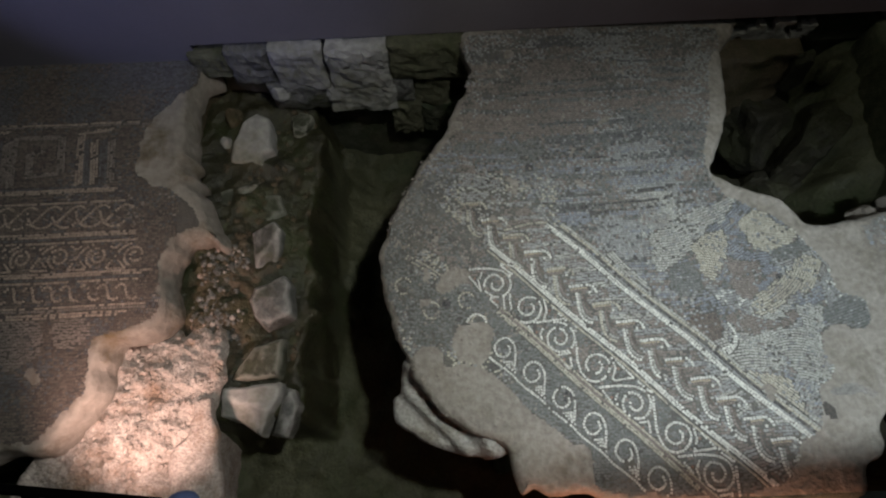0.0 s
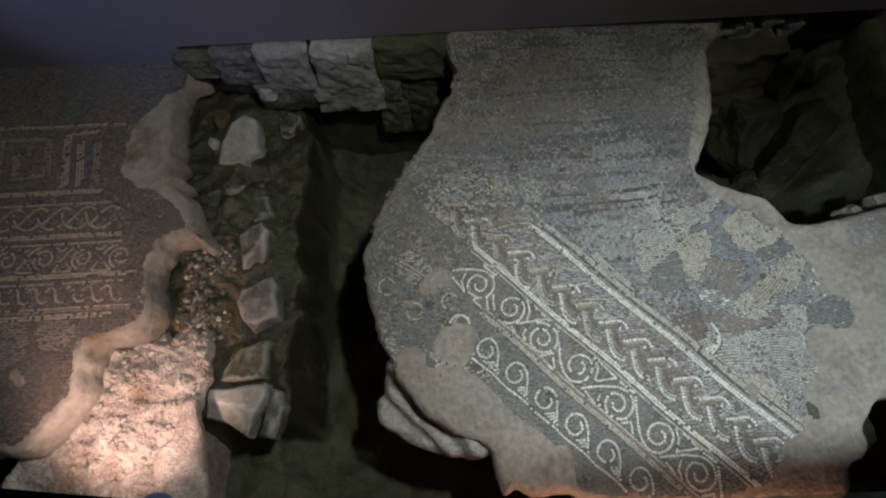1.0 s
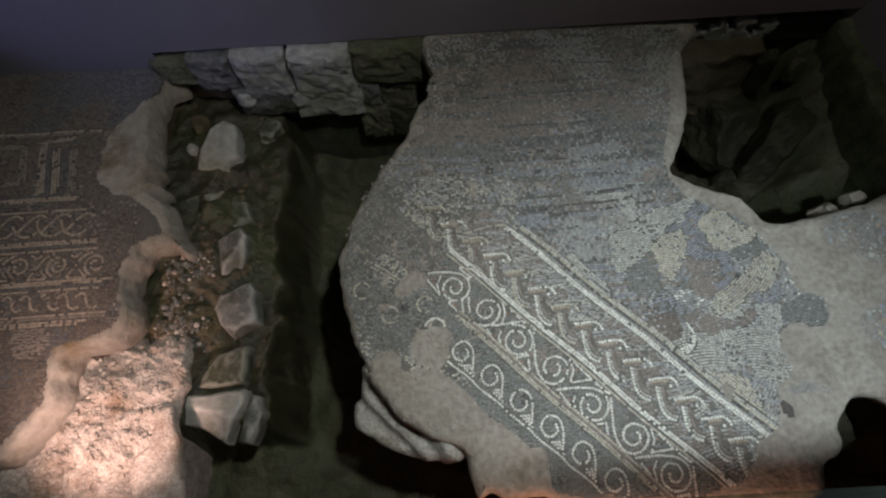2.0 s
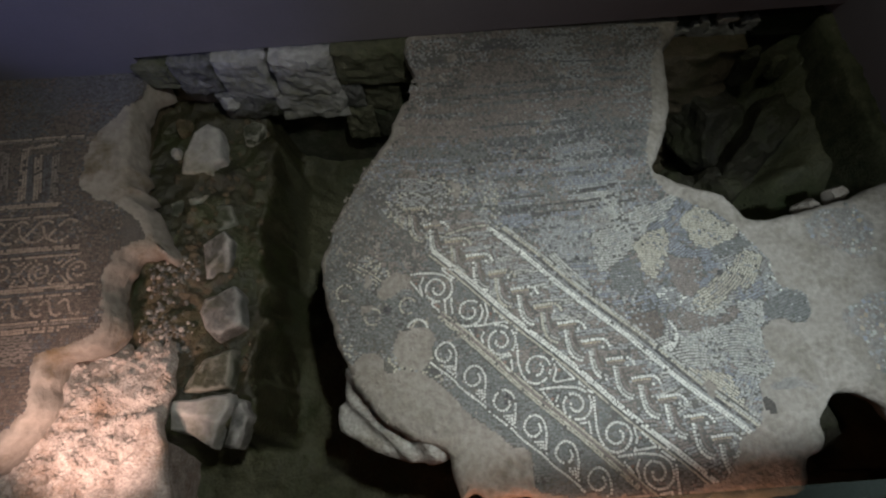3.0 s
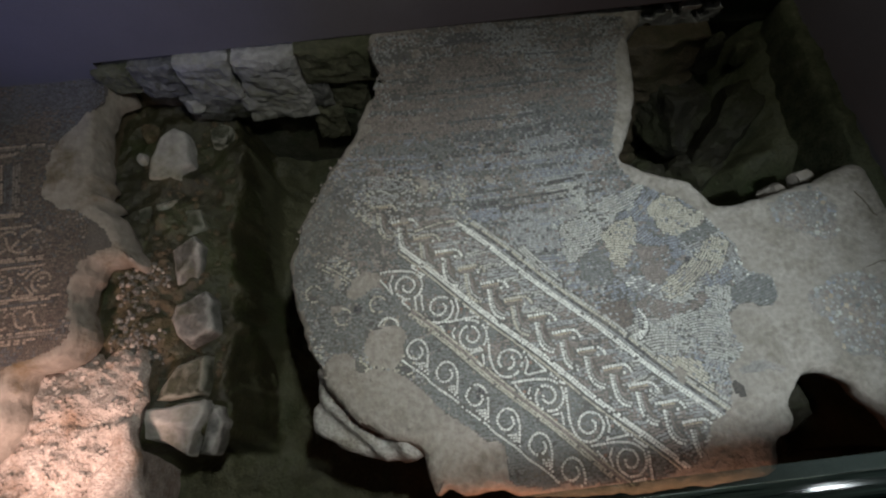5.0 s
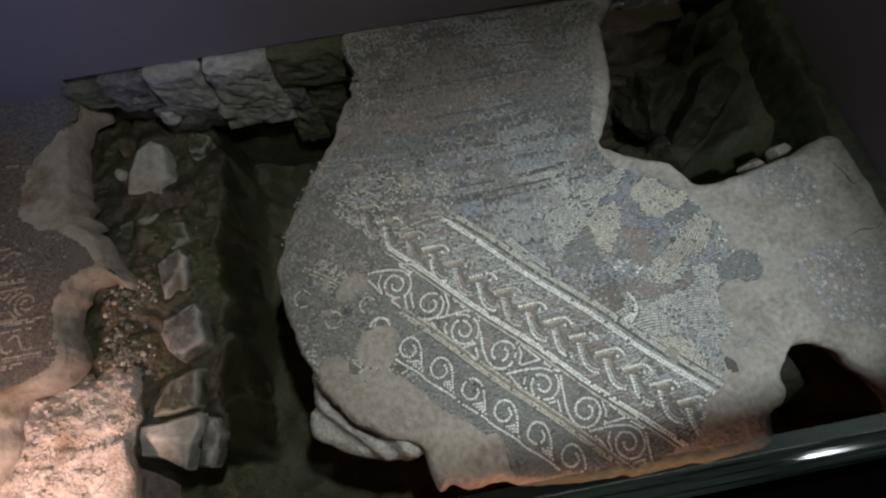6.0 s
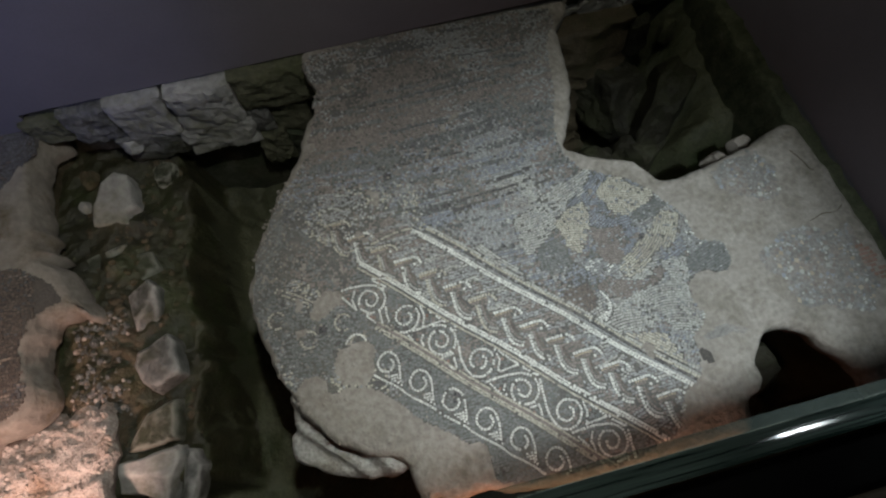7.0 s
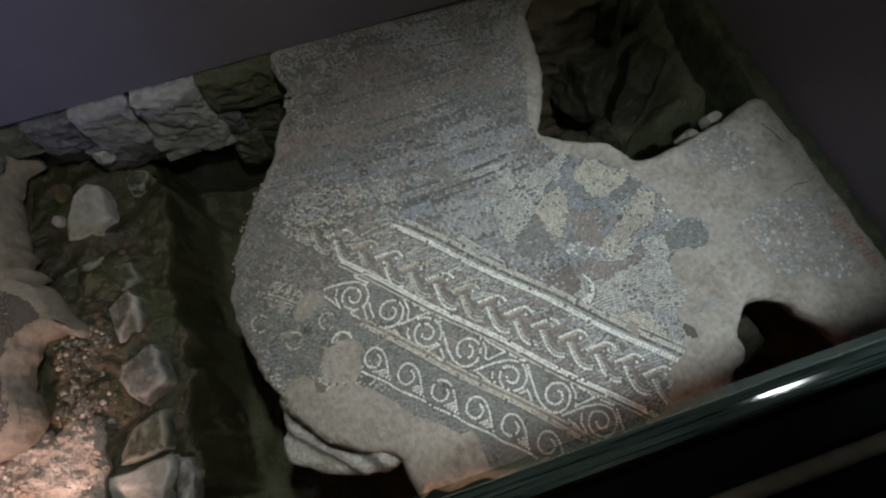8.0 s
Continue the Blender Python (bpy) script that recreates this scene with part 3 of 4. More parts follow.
for k, along in enumerate([-0.228, -0.092, 0.050, 0.196, 0.360, 0.513, 0.668, 0.822]):
    high = k % 2 == 0
    cx, cy = band(along, 0.516 if high else 0.526)
    main.curve("scroll_border", [(cx + x, cy + y) for x, y in (HIGH_SCROLL if high else LOW_SCROLL)], WHITE, on_field, 0.0092, 0.03)
    for wedge in HIGH_WEDGES if high else LOW_WEDGES:
        main.curve("scroll_border", [(cx + x, cy + y) for x, y in wedge], WHITE, on_field, 0.0082, 0.06, smooth=False)
        mx, my = sum(p[0] for p in wedge) / len(wedge), sum(p[1] for p in wedge) / len(wedge)
        main.curve("scroll_border", [(cx + mx - 0.012, cy + my + 0.004), (cx + mx + 0.012, cy + my - 0.006)], RED, on_field, 0.010, 0.0, smooth=False)
RUN = [(0.024, -0.070), (0.030, -0.040), (0.034, -0.010), (0.027, 0.021), (0.003, 0.037), (-0.023, 0.025), (-0.034, 0.001), (-0.022, -0.023), (0.000, -0.026), (0.017, -0.010), (0.013, 0.008)]
for k in range(-1, 7):
    cx, cy = band(-0.058 + 0.1215 * k, 0.366 + 0.003 * k)
    main.curve("wave_border", [(cx + x, cy + y) for x, y in RUN], WHITE, on_field, 0.0090, 0.03)
    main.curve("wave_border", [(cx - 0.066, cy - 0.010), (cx - 0.045, cy - 0.033), (cx - 0.016, cy - 0.058), (cx + 0.010, cy - 0.080), (cx + 0.026, cy - 0.096)], WHITE, on_field, 0.0088, 0.03)
    for row in range(5):
        main.curve("wave_border", [(cx - 0.010 + 0.008 * row, cy - 0.044 - 0.0088 * row), (cx + 0.026, cy - 0.044 - 0.0088 * row)], WHITE, on_field, 0.0078, 0.05, smooth=False)
for k in range(-1, 13):
    tx, ty = 0.192 + 0.0716 * k, 0.7436 - 0.0653 * k
    tone = CREAM if k < 6 and k % 2 else WHITE
    main.curve("guilloche_border", [(tx, ty), (tx, ty - 0.030), (tx + 0.001, ty - 0.062), (tx + 0.009, ty - 0.086), (tx + 0.025, ty - 0.102), (tx + 0.046, ty - 0.108)], tone, on_field, 0.0095, 0.02, 1.15)
    main.curve("guilloche_border", [(tx - 0.024, ty + 0.021), (tx + 0.012, ty + 0.024), (tx + 0.048, ty + 0.025), (tx + 0.064, ty + 0.012), (tx + 0.071, ty - 0.008)], tone, on_field, 0.0095, 0.02, 1.15)
    main.curve("guilloche_border", [(tx + 0.009, ty - 0.002), (tx + 0.009, ty - 0.030), (tx + 0.011, ty - 0.060), (tx + 0.018, ty - 0.078), (tx + 0.032, ty - 0.092), (tx + 0.050, ty - 0.098)], PALE, on_field, 0.0085, 0.05)
    main.curve("guilloche_border", [(tx - 0.022, ty + 0.012), (tx + 0.012, ty + 0.015), (tx + 0.044, ty + 0.016)], TAN, on_field, 0.0085, 0.05)
    main.curve("guilloche_border", [(tx + 0.040, ty + 0.000), (tx + 0.050, ty - 0.002)], WHITE, on_field, 0.0105, 0.0, smooth=False)
    main.curve("guilloche_border", [(tx + 0.017, ty - 0.004), (tx + 0.018, ty - 0.034), (tx + 0.021, ty - 0.056), (tx + 0.034, ty - 0.078), (tx + 0.05, ty - 0.086)], BROWN, on_field, 0.0088, 0.08)
    main.curve("guilloche_border", [(tx + 0.025, ty - 0.010), (tx + 0.027, ty - 0.036), (tx + 0.038, ty - 0.062)], UMBER, on_field, 0.0085, 0.10)
    main.curve("guilloche_border", [(tx - 0.018, ty + 0.004), (tx + 0.030, ty + 0.007)], BROWN, on_field, 0.0080, 0.08)
# remains of the outer border: broken lines and a slanting stroke
for pts, colour in [([(-0.100, 0.64), (-0.04, 0.605), (0.02, 0.560)], CREAM), ([(-0.108, 0.63), (-0.05, 0.593), (0.0, 0.562)], CREAM), ([(0.12, 0.72), (0.22, 0.715), (0.33, 0.742), (0.40, 0.745)], CREAM),
                    ([(0.376, 1.011), (0.52, 1.010), (0.675, 1.007)], DARK), ([(0.42, 1.035), (0.56, 1.042), (0.66, 1.04)], DARK), ([(0.334, 1.292), (0.401, 1.294)], DARK), ([(0.48, 1.356), (0.60, 1.358), (0.712, 1.359)], DARK), ([(0.26, 1.36), (0.361, 1.359)], DARK),
                    ([(0.50, 0.794), (0.66, 0.815), (0.82, 0.825), (0.95, 0.85)], DARK), ([(0.55, 0.770), (0.66, 0.785), (0.80, 0.795), (0.95, 0.815)], DARK), ([(0.60, 0.85), (0.75, 0.86), (0.9, 0.88)], DARK)]:
    main.curve("border_remains", pts, colour, on_field, 0.0080, 0.5 if colour == DARK else 0.2)
for cx, cy in [(-0.115, 0.53), (-0.02, 0.44), (0.14, 0.39), (0.10, 0.47)]:
    main.curve("border_remains", arc(cx, cy, 0.028, 0.4, 5.2), CREAM, on_field, 0.0085, 0.2)
# the figure's plain shapes in the upper field: colour, lie of the rows, bow of the rows, corners
SHAPES = [(PALE, 0.1, 2.0, [(0.782, 0.696), (0.895, 0.687), (0.901, 0.63), (0.832, 0.566), (0.775, 0.544), (0.761, 0.611)]), (CREAM, -0.2, -2.0, [(0.909, 0.651), (1.021, 0.686), (1.03, 0.607), (0.963, 0.521), (0.941, 0.514), (0.909, 0.584)]),
          (PALE, 0.35, 0.5, [(0.90, 0.743), (0.999, 0.795), (1.094, 0.825), (1.051, 0.75), (0.987, 0.715)]), (BLUE, 0.6, 0.8, [(0.984, 0.705), (1.129, 0.795), (1.154, 0.773), (1.069, 0.705), (1.035, 0.661), (1.125, 0.578), (1.025, 0.592), (0.99, 0.651)]),
          (CREAM, -0.25, 1.0, [(1.101, 0.741), (1.183, 0.761), (1.23, 0.706), (1.293, 0.671), (1.222, 0.616), (1.135, 0.61), (1.099, 0.661)]), (SLATE, 0.0, 0.0, [(1.177, 0.609), (1.252, 0.644), (1.319, 0.621), (1.302, 0.59), (1.228, 0.571)]),
          (BROWN, 0.0, 4.0, [(1.029, 0.569), (1.124, 0.574), (1.129, 0.512), (1.077, 0.437), (1.012, 0.48)]),
          (CREAM, 0.7, 1.5, [(1.068, 0.397), (1.087, 0.445), (1.207, 0.509), (1.257, 0.565), (1.324, 0.575), (1.343, 0.539), (1.284, 0.462), (1.216, 0.443), (1.161, 0.401), (1.094, 0.382)]),
          (PALE, -0.15, -3.0, [(1.222, 0.40), (1.302, 0.396), (1.277, 0.298), (1.27, 0.171), (1.187, 0.157), (1.153, 0.201), (1.116, 0.267), (1.072, 0.315), (1.167, 0.328), (1.221, 0.338)]),
          (SLATE, 0.3, 0.0, [(1.303, 0.371), (1.348, 0.408), (1.411, 0.439), (1.473, 0.386), (1.45, 0.327), (1.329, 0.329)]), (GREY, -0.9, 1.0, [(1.334, 0.573), (1.394, 0.563), (1.407, 0.483), (1.406, 0.398), (1.331, 0.39), (1.325, 0.476)]),
          (UMBER, 0.0, 6.0, [(0.851, 0.375), (0.935, 0.39), (0.95, 0.337), (0.905, 0.285), (0.851, 0.305)]), (SLATE, 0.0, 2.0, [(0.814, 0.537), (0.893, 0.566), (0.915, 0.497), (0.882, 0.451), (0.815, 0.463)]),
          (BROWN, 0.1, -2.0, [(0.985, 0.387), (1.135, 0.354), (1.209, 0.392), (1.205, 0.351), (1.10, 0.309), (0.988, 0.334)]), (CREAM, -0.75, 0.0, [(0.993, 0.188), (1.123, 0.169), (1.144, 0.118), (1.166, 0.045), (1.126, 0.065)]),
          (PALE, -0.78, 0.5, [(0.600, 0.635), (0.718, 0.518), (0.75, 0.444), (0.792, 0.375), (0.74, 0.405), (0.640, 0.525)]), (GREY, 0.1, 2.0, [(0.93, 0.500), (1.00, 0.470), (1.06, 0.430), (1.05, 0.400), (0.97, 0.410)])]
for inset in (0.0, 0.0085, 0.017):
    main.curve("figure_shapes", [(0.972 + inset * 0.6, 0.358 - inset * 0.3), (0.990, 0.326), (0.990 - inset * 0.5, 0.290), (0.962 - inset * 0.3, 0.259 + inset), (0.930, 0.250 + inset)], WHITE, on_field, 0.0090, 0.0)
for colour, lean, bow, corners in SHAPES:
    shape = Mask(catmull(corners, 0.01), [], 0.02)
    cx, cy = np.mean(corners, axis=0)
    c, w = math.cos(lean), math.sin(lean)
    taken = []
    for row in range(-22, 23):
        a = -0.2 + random.random() * 0.01
        while a < 0.2:
            step = 0.0092 * random.uniform(0.85, 1.4)
            b = row * 0.0092 + bow * a * a
            x, y = cx + a * c - b * w, cy + a * w + b * c
            if x + y > 1.205 and shape(x, y) and on_field(x, y) and main.free(x, y, 0.0020) and random.random() > 0.04:
                mix = colour if random.random() > 0.10 else (WHITE if colour == GREY else GREY)
                main.add("figure_shapes", x, y, lean + 2 * bow * a, step * 0.96, 0.0092 * random.uniform(0.70, 0.88), mix)
                taken.append((x, y))
            a += step
    for x, y in taken:
        main.mark(x, y, 0.0040)


def main_warp(x, y):
    wob = 0.030 * float(fbm(x, y, 0.30, 2, 3.0)) + 0.008 * float(fbm(x, y, 0.08, 2, 21.0))
    swirl = 0.03 * float(ease(0.75, 1.0, x) * ease(0.9, 0.6, y)) * math.sin(x * 13 + y * 4)
    return 0.006 * float(fbm(x, y, 0.1, 2, 9.0)), wob + swirl, 0.6 * swirl


# round spots laid in dark tesserae, level with the rest
DARK_SPOTS = [(0.360, 0.972, 0.016), (0.178, 0.250, 0.020), (1.185, 0.505, 0.016), (1.232, 0.058, 0.022), (0.405, 0.140, 0.016), (0.03, 0.46, 0.016), (0.545, 0.955, 0.010), (0.70, 0.60, 0.009)]


def main_colour(x, y, row):
    if any((x - hx) ** 2 + (y - hy) ** 2 < r * r for hx, hy, r in DARK_SPOTS):
        return DARK
    s = (x + y) / R2
    a = float(fbm(x, y, 0.16, 3, 12.0)) + random.gauss(0, 0.10)
    if s < S_C:
        return SLATE if a < 0.14 or x > 0.25 else (GREY if a < 0.3 else CREAM)
    if s < S_B:
        return SLATE if a < 0.16 else BROWN
    if s < S_A and x > 0.10:
        return (BROWN if a < 0.04 else GREY) if (row // 2) % 3 else (GREY if a < 0.08 else PALE)
    line = float(vnoise(x * 4 + 3, row * 0.47)) + random.gauss(0, 0.10)
    if x < 0.45 and y < 0.95:
        a += random.gauss(0, 0.18)
        return CHARCOAL if a < -0.40 else SLATE if a < -0.20 else BLUE if a < -0.12 else GREY if a < 0.08 else BROWN if a < 0.13 else PALE if a < 0.26 else CREAM
    # north border is browner; dimmer light there is also put into darker tones
    if y > 1.12 + 0.1 * a:
        return BROWN if line < 0.10 and a < 0.16 else CHARCOAL if line > 0.32 else GREY if a > 0.0 else SLATE
    if x > 0.74 and y < 0.86:
        return PALE if a > 0.16 else GREY if a > -0.04 else BLUE if line < 0.0 else BROWN if a > -0.2 else SLATE
    if line > 0.20:
        return CHARCOAL if random.random() < 0.6 else SLATE
    return BLUE if line < -0.22 else GREY if a > -0.02 else BROWN if a > -0.16 else SLATE


def main_drop(x, y):
    worn = float(ease(0.02, 0.30, fbm(x, y, 0.10, 4, 30.0)))
    west_edge = float(ease(0.40, 0.05, x) * ease(1.15, 0.85, y) * ease(0.56, 0.50, (x + y) / R2 * 0.6))
    return 0.03 + 0.22 * worn + 0.40 * west_edge * (0.4 + worn) + 0.30 * float(ease(1.15, 1.45, y)) * (0.3 + worn)


main.fill("field_tesserae", -0.25, -0.22, 1.55, 1.62, 0.0092, main_warp, main_colour, on_field, main_drop)
for group, label in [("fillet_lines", "straight white tessera lines"), ("scroll_border", "running scroll of white tesserae on slate"), ("wave_border", "white wave scroll on slate grey"), ("guilloche_border", "white and brown plaited border"),
                     ("border_remains", "worn remains of a border"), ("figure_shapes", "pale curved shapes in tesserae"), ("field_tesserae", "small worn grey and brown tesserae")]:
    main.build(group, main_top, mosaic, label)


def grout_top(x, y):
    return main_top(x, y) + 0.0012


sheet("tessera_bedding", -0.22, 1.5, -0.2, 1.62, 0.008, grout_top, BEDDING, lambda x, y: np.array([on_field(a, b) for a, b in zip(x, y)]), mosaic, "dark grey bedding between tesserae")

# worn patches of aggregate in the mortar
agg = Layer(1.4, -0.2, 2.1, 0.9)
PATCH_A = Mask(catmull([(1.535, 0.65), (1.594, 0.722), (1.70, 0.735), (1.757, 0.66), (1.762, 0.60), (1.735, 0.545), (1.639, 0.555)], 0.02), [], 0.07)
PATCH_B = Mask(catmull([(1.575, 0.365), (1.681, 0.380), (1.80, 0.378), (1.904, 0.37), (1.905, 0.28), (1.894, 0.196), (1.887, 0.072), (1.743, 0.119), (1.607, 0.144), (1.600, 0.25)], 0.02), [], 0.09)
PATCH_C = Mask(catmull([(1.90, 0.30), (1.95, 0.26), (1.97, 0.05), (1.94, 0.04), (1.92, 0.16)], 0.02), [], 0.02)
agg.fill("brick_insets", 1.85, 0.0, 2.02, 0.35, 0.016, lambda x, y: (0, 0.01 * float(fbm(x, y, 0.1)), 0.05), lambda x, y, r: RED, PATCH_C, lambda x, y: 0.1)
for i in range(2600):
    x, y = random.uniform(1.45, 1.98), random.uniform(0.05, 0.8)
    if (PATCH_A(x, y) or PATCH_B(x, y)) and agg.free(x, y, 0.004):
        size = random.choice([0.007, 0.009, 0.012, 0.018])
        agg.add("aggregate_patches", x, y, random.uniform(0, 3.1), size, size * random.uniform(0.6, 1), random.choices([BLUE, GREY, SLATE, PALE, BROWN, TAN], [2, 9, 1, 3, 7, 2])[0])
        agg.mark(x, y, size * 0.4)
agg.build("aggregate_patches", main_top, mosaic, "worn patches of grey aggregate", 0.002)
agg.build("brick_insets", main_top, mosaic, "reddish brick slips by the wall", 0.002)
sheet("aggregate_bedding", 1.45, 2.0, 0.05, 0.8, 0.008, grout_top, AGGREGATE, lambda x, y: np.array([PATCH_A(a, b) or PATCH_B(a, b) for a, b in zip(x, y)]), mosaic, "grey rough bedding")

SPOTS = [Mask(catmull([(cx + rx * math.cos(q), cy + ry * math.sin(q)) for q in np.linspace(0, 5.8, 9)], 0.01), [], 0.03) for cx, cy, rx, ry in [(1.229, 0.059, 0.021, 0.025), (1.325, 0.118, 0.075, 0.016)]]
sheet("worn_spot", 1.05, 1.45, 0.0, 0.66, 0.006, lambda x, y: main_top(x, y) + 0.0016, GROUT, lambda x, y: np.array([SPOTS[0](a, b) for a, b in zip(x, y)]), mosaic, "dark worn spot")
sheet("worn_spot", 1.05, 1.45, 0.0, 0.66, 0.006, lambda x, y: main_top(x, y) + 0.0016, AGGREGATE, lambda x, y: np.array([SPOTS[1](a, b) for a, b in zip(x, y)]), mosaic, "grey worn streak")


def crack(points, width):
    p = catmull(points, 0.006, False)
    t = np.gradient(p, axis=0)
    nrm = np.stack([-t[:, 1], t[:, 0]], 1) / np.linalg.norm(t, axis=1)[:, None]
    p = p + nrm * (0.008 * fbm(p[:, 0], p[:, 1], 0.03, 3, 71.0))[:, None]
    w = (width * (0.6 + 1.2 * (fbm(p[:, 0], p[:, 1], 0.04, 2, 3.0) + 0.3)))[:, None]
    a, b = p - nrm * w / 2, p + nrm * w / 2
    n = len(p)
    verts = np.vstack([np.column_stack([q, main_top(q[:, 0], q[:, 1]) + 0.003]) for q in (a, b)] + [np.column_stack([q, main_top(q[:, 0], q[:, 1]) - 0.006]) for q in (a, b)])
    faces = [(i, i + 1, n + i + 1, n + i) for i in range(n - 1)] + [(2 * n + i, 2 * n + i + 1, i + 1, i) for i in range(n - 1)] + [(n + i, n + i + 1, 3 * n + i + 1, 3 * n + i) for i in range(n - 1)]
    return mesh_ob("crack", verts, faces, SOIL_BROWN, mosaic, "earth-filled crack")


crack([(1.862, 0.70), (1.885, 0.665), (1.90, 0.62), (1.915, 0.60)], 0.0028)
crack([(1.80, 0.415), (1.85, 0.43), (1.90, 0.425), (1.945, 0.445)], 0.0028)

# ---- the other mosaic ----
def west_top(x, y):
    return -0.12 - 0.15 * ease(-1.05, -0.84, x) + 0.010 * fbm(x, y, 0.40, 2, 7.0) + 0.004 * fbm(x, y, 0.09, 3, 14.0)


W_RIM = [(-1.0, 1.655), (-1.022, 1.54), (-1.030, 1.46), (-1.020, 1.40), (-1.026, 1.30), (-1.012, 1.20), (-0.990, 1.165), (-1.008, 1.13), (-1.004, 1.09), (-0.968, 1.075), (-1.000, 1.045), (-0.946, 0.995), (-0.928, 0.93), (-0.896, 0.88), (-0.872, 0.815), (-0.92, 0.838), (-0.985, 0.81), (-1.010, 0.76), (-1.022, 0.70), (-1.030, 0.64), (-1.005, 0.526), (-1.03, 0.455), (-1.07, 0.425),
         (-1.18, 0.405), (-1.215, 0.31), (-1.20, 0.235), (-1.24, 0.16), (-1.31, 0.07), (-1.35, 0.04), (-1.47, 0.04), (-1.7, 0.0), (-2.38, -0.02), (-2.38, 0.8), (-2.38, 1.655), (-1.6, 1.655)]
west = tagged(new("mosaic_floor"), "dim brown mosaic with meander, plait and scroll borders", "mosaic floor")
slab_body("mortar_bed", W_RIM, west_top, [(0.024, 0.0), (0.016, 0.002), (0.009, 0.006), (0.003, 0.014), (0.0, 0.026), (-0.008, 0.055), (-0.014, 0.085), (-0.012, 0.12), (0.0, 0.17)], STAINED_MORTAR, west, "pale rounded mortar edging", shift=9.0, wobble=0.011)
slab_body("earth_core", W_RIM, west_top, [(0.06, 0.14), (0.05, 0.16), (0.04, 0.2), (0.03, 0.35), (0.02, 0.7)], SOIL_BROWN, west, "brown earth under the mosaic", grid=0.05, shift=15.0)
W_FIELD = [(-1.012, 1.64), (-1.030, 1.46), (-1.110, 1.365), (-1.190, 1.22), (-1.185, 1.10), (-1.110, 1.02), (-1.020, 0.985), (-0.965, 0.93), (-0.940, 0.87), (-1.012, 0.81), (-1.034, 0.74), (-1.046, 0.66), (-1.022, 0.535), (-1.056, 0.455), (-1.22, 0.420), (-1.243, 0.315), (-1.232, 0.238),
           (-1.276, 0.174), (-1.347, 0.082), (-1.475, 0.068), (-1.8, 0.05), (-2.1, 0.05), (-2.1, 0.8), (-2.1, 1.64), (-1.6, 1.64)]
on_west = Mask(catmull(W_FIELD, 0.02), [(-1.40, 0.273, 0.026, 0.030), (-1.48, 0.30, 0.018, 0.012)], 0.04)
wl = Layer(-2.2, -0.1, -0.8, 1.7)
for y, colour, end in [(0.822, OCHRE, -1.14), (0.812, OCHRE, -1.14), (0.800, CHARCOAL, -1.20), (0.786, OCHRE, -1.12), (0.664, OCHRE, -1.06), (0.654, OCHRE, -1.08), (0.642, CHARCOAL, -1.08), (0.630, OCHRE, -1.10), (0.952, OCHRE, -1.20), (0.535, OCHRE, -1.06), (0.524, BROWN, -1.06), (0.508, OCHRE, -1.12), (0.497, OCHRE, -1.16),
                       (0.998, OCHRE, -1.24), (1.008, OCHRE, -1.24), (1.018, CHARCOAL, -1.30), (1.30, BROWN, -1.16), (1.31, OCHRE, -1.20)]:
    wl.curve("fillet_lines", [(-2.1 + (end + 2.1) * k / 8, y + 0.003 * math.sin(k)) for k in range(9)], colour, on_west, 0.0100, 0.12)
for k in range(7):
    cx, cy = -1.130 - 0.141 * k, 0.726
    wl.curve("scroll_border", spiral(cx, cy, 0.012, 0.042, 1.5, 1.2), OCHRE, on_west, 0.0098, 0.10, 1.15)
    wl.curve("scroll_border", [(cx - 0.100, 0.676), (cx - 0.078, 0.716), (cx - 0.052, 0.756), (cx - 0.020, 0.774)], OCHRE, on_west, 0.0098, 0.08, 1.15)
    wl.curve("scroll_border", [(cx - 0.094, 0.676), (cx - 0.030, 0.676), (cx - 0.062, 0.712)], OCHRE, on_west, 0.0095, 0.1, smooth=False)
    wl.curve("scroll_border", [(cx - 0.105, 0.772), (cx - 0.080, 0.758), (cx - 0.060, 0.772)], OCHRE, on_west, 0.0095, 0.1)
for k in range(14):
    x = -1.150 - 0.068 * k
    wl.curve("wave_border", [(x - 0.030, 0.598), (x - 0.012, 0.614), (x + 0.004, 0.606), (x + 0.010, 0.584), (x + 0.020, 0.562), (x + 0.042, 0.556), (x + 0.052, 0.566)], OCHRE, on_west, 0.0100, 0.08, 1.15)
for k in range(8):
    x = -1.215 - 0.092 * k
    wl.curve("plait_border", [(x - 0.056, 0.858), (x - 0.030, 0.890), (x - 0.004, 0.922), (x + 0.024, 0.938), (x + 0.050, 0.926)], OCHRE, on_west, 0.0100, 0.10, 1.2)
    wl.curve("plait_border", [(x - 0.076, 0.915), (x - 0.062, 0.876), (x - 0.030, 0.850), (x + 0.004, 0.850), (x + 0.024, 0.866)], OCHRE, on_west, 0.0100, 0.10, 1.2)
    wl.curve("plait_border", [(x - 0.012, 0.888), (x + 0.006, 0.880)], BROWN, on_west, 0.0110, 0.0, smooth=False)
MEANDER = [([(-1.665, 1.030), (-1.690, 1.250), (-1.500, 1.250), (-1.475, 1.085), (-1.600, 1.075), (-1.615, 1.180), (-1.550, 1.185)], BROWN), ([(-1.395, 1.030), (-1.425, 1.270), (-1.300, 1.280)], OCHRE), ([(-1.338, 1.035), (-1.368, 1.235)], OCHRE),
           ([(-1.366, 1.030), (-1.394, 1.240)], CHARCOAL), ([(-1.305, 1.040), (-1.330, 1.235)], CHARCOAL), ([(-1.275, 1.045), (-1.298, 1.235)], BROWN)]
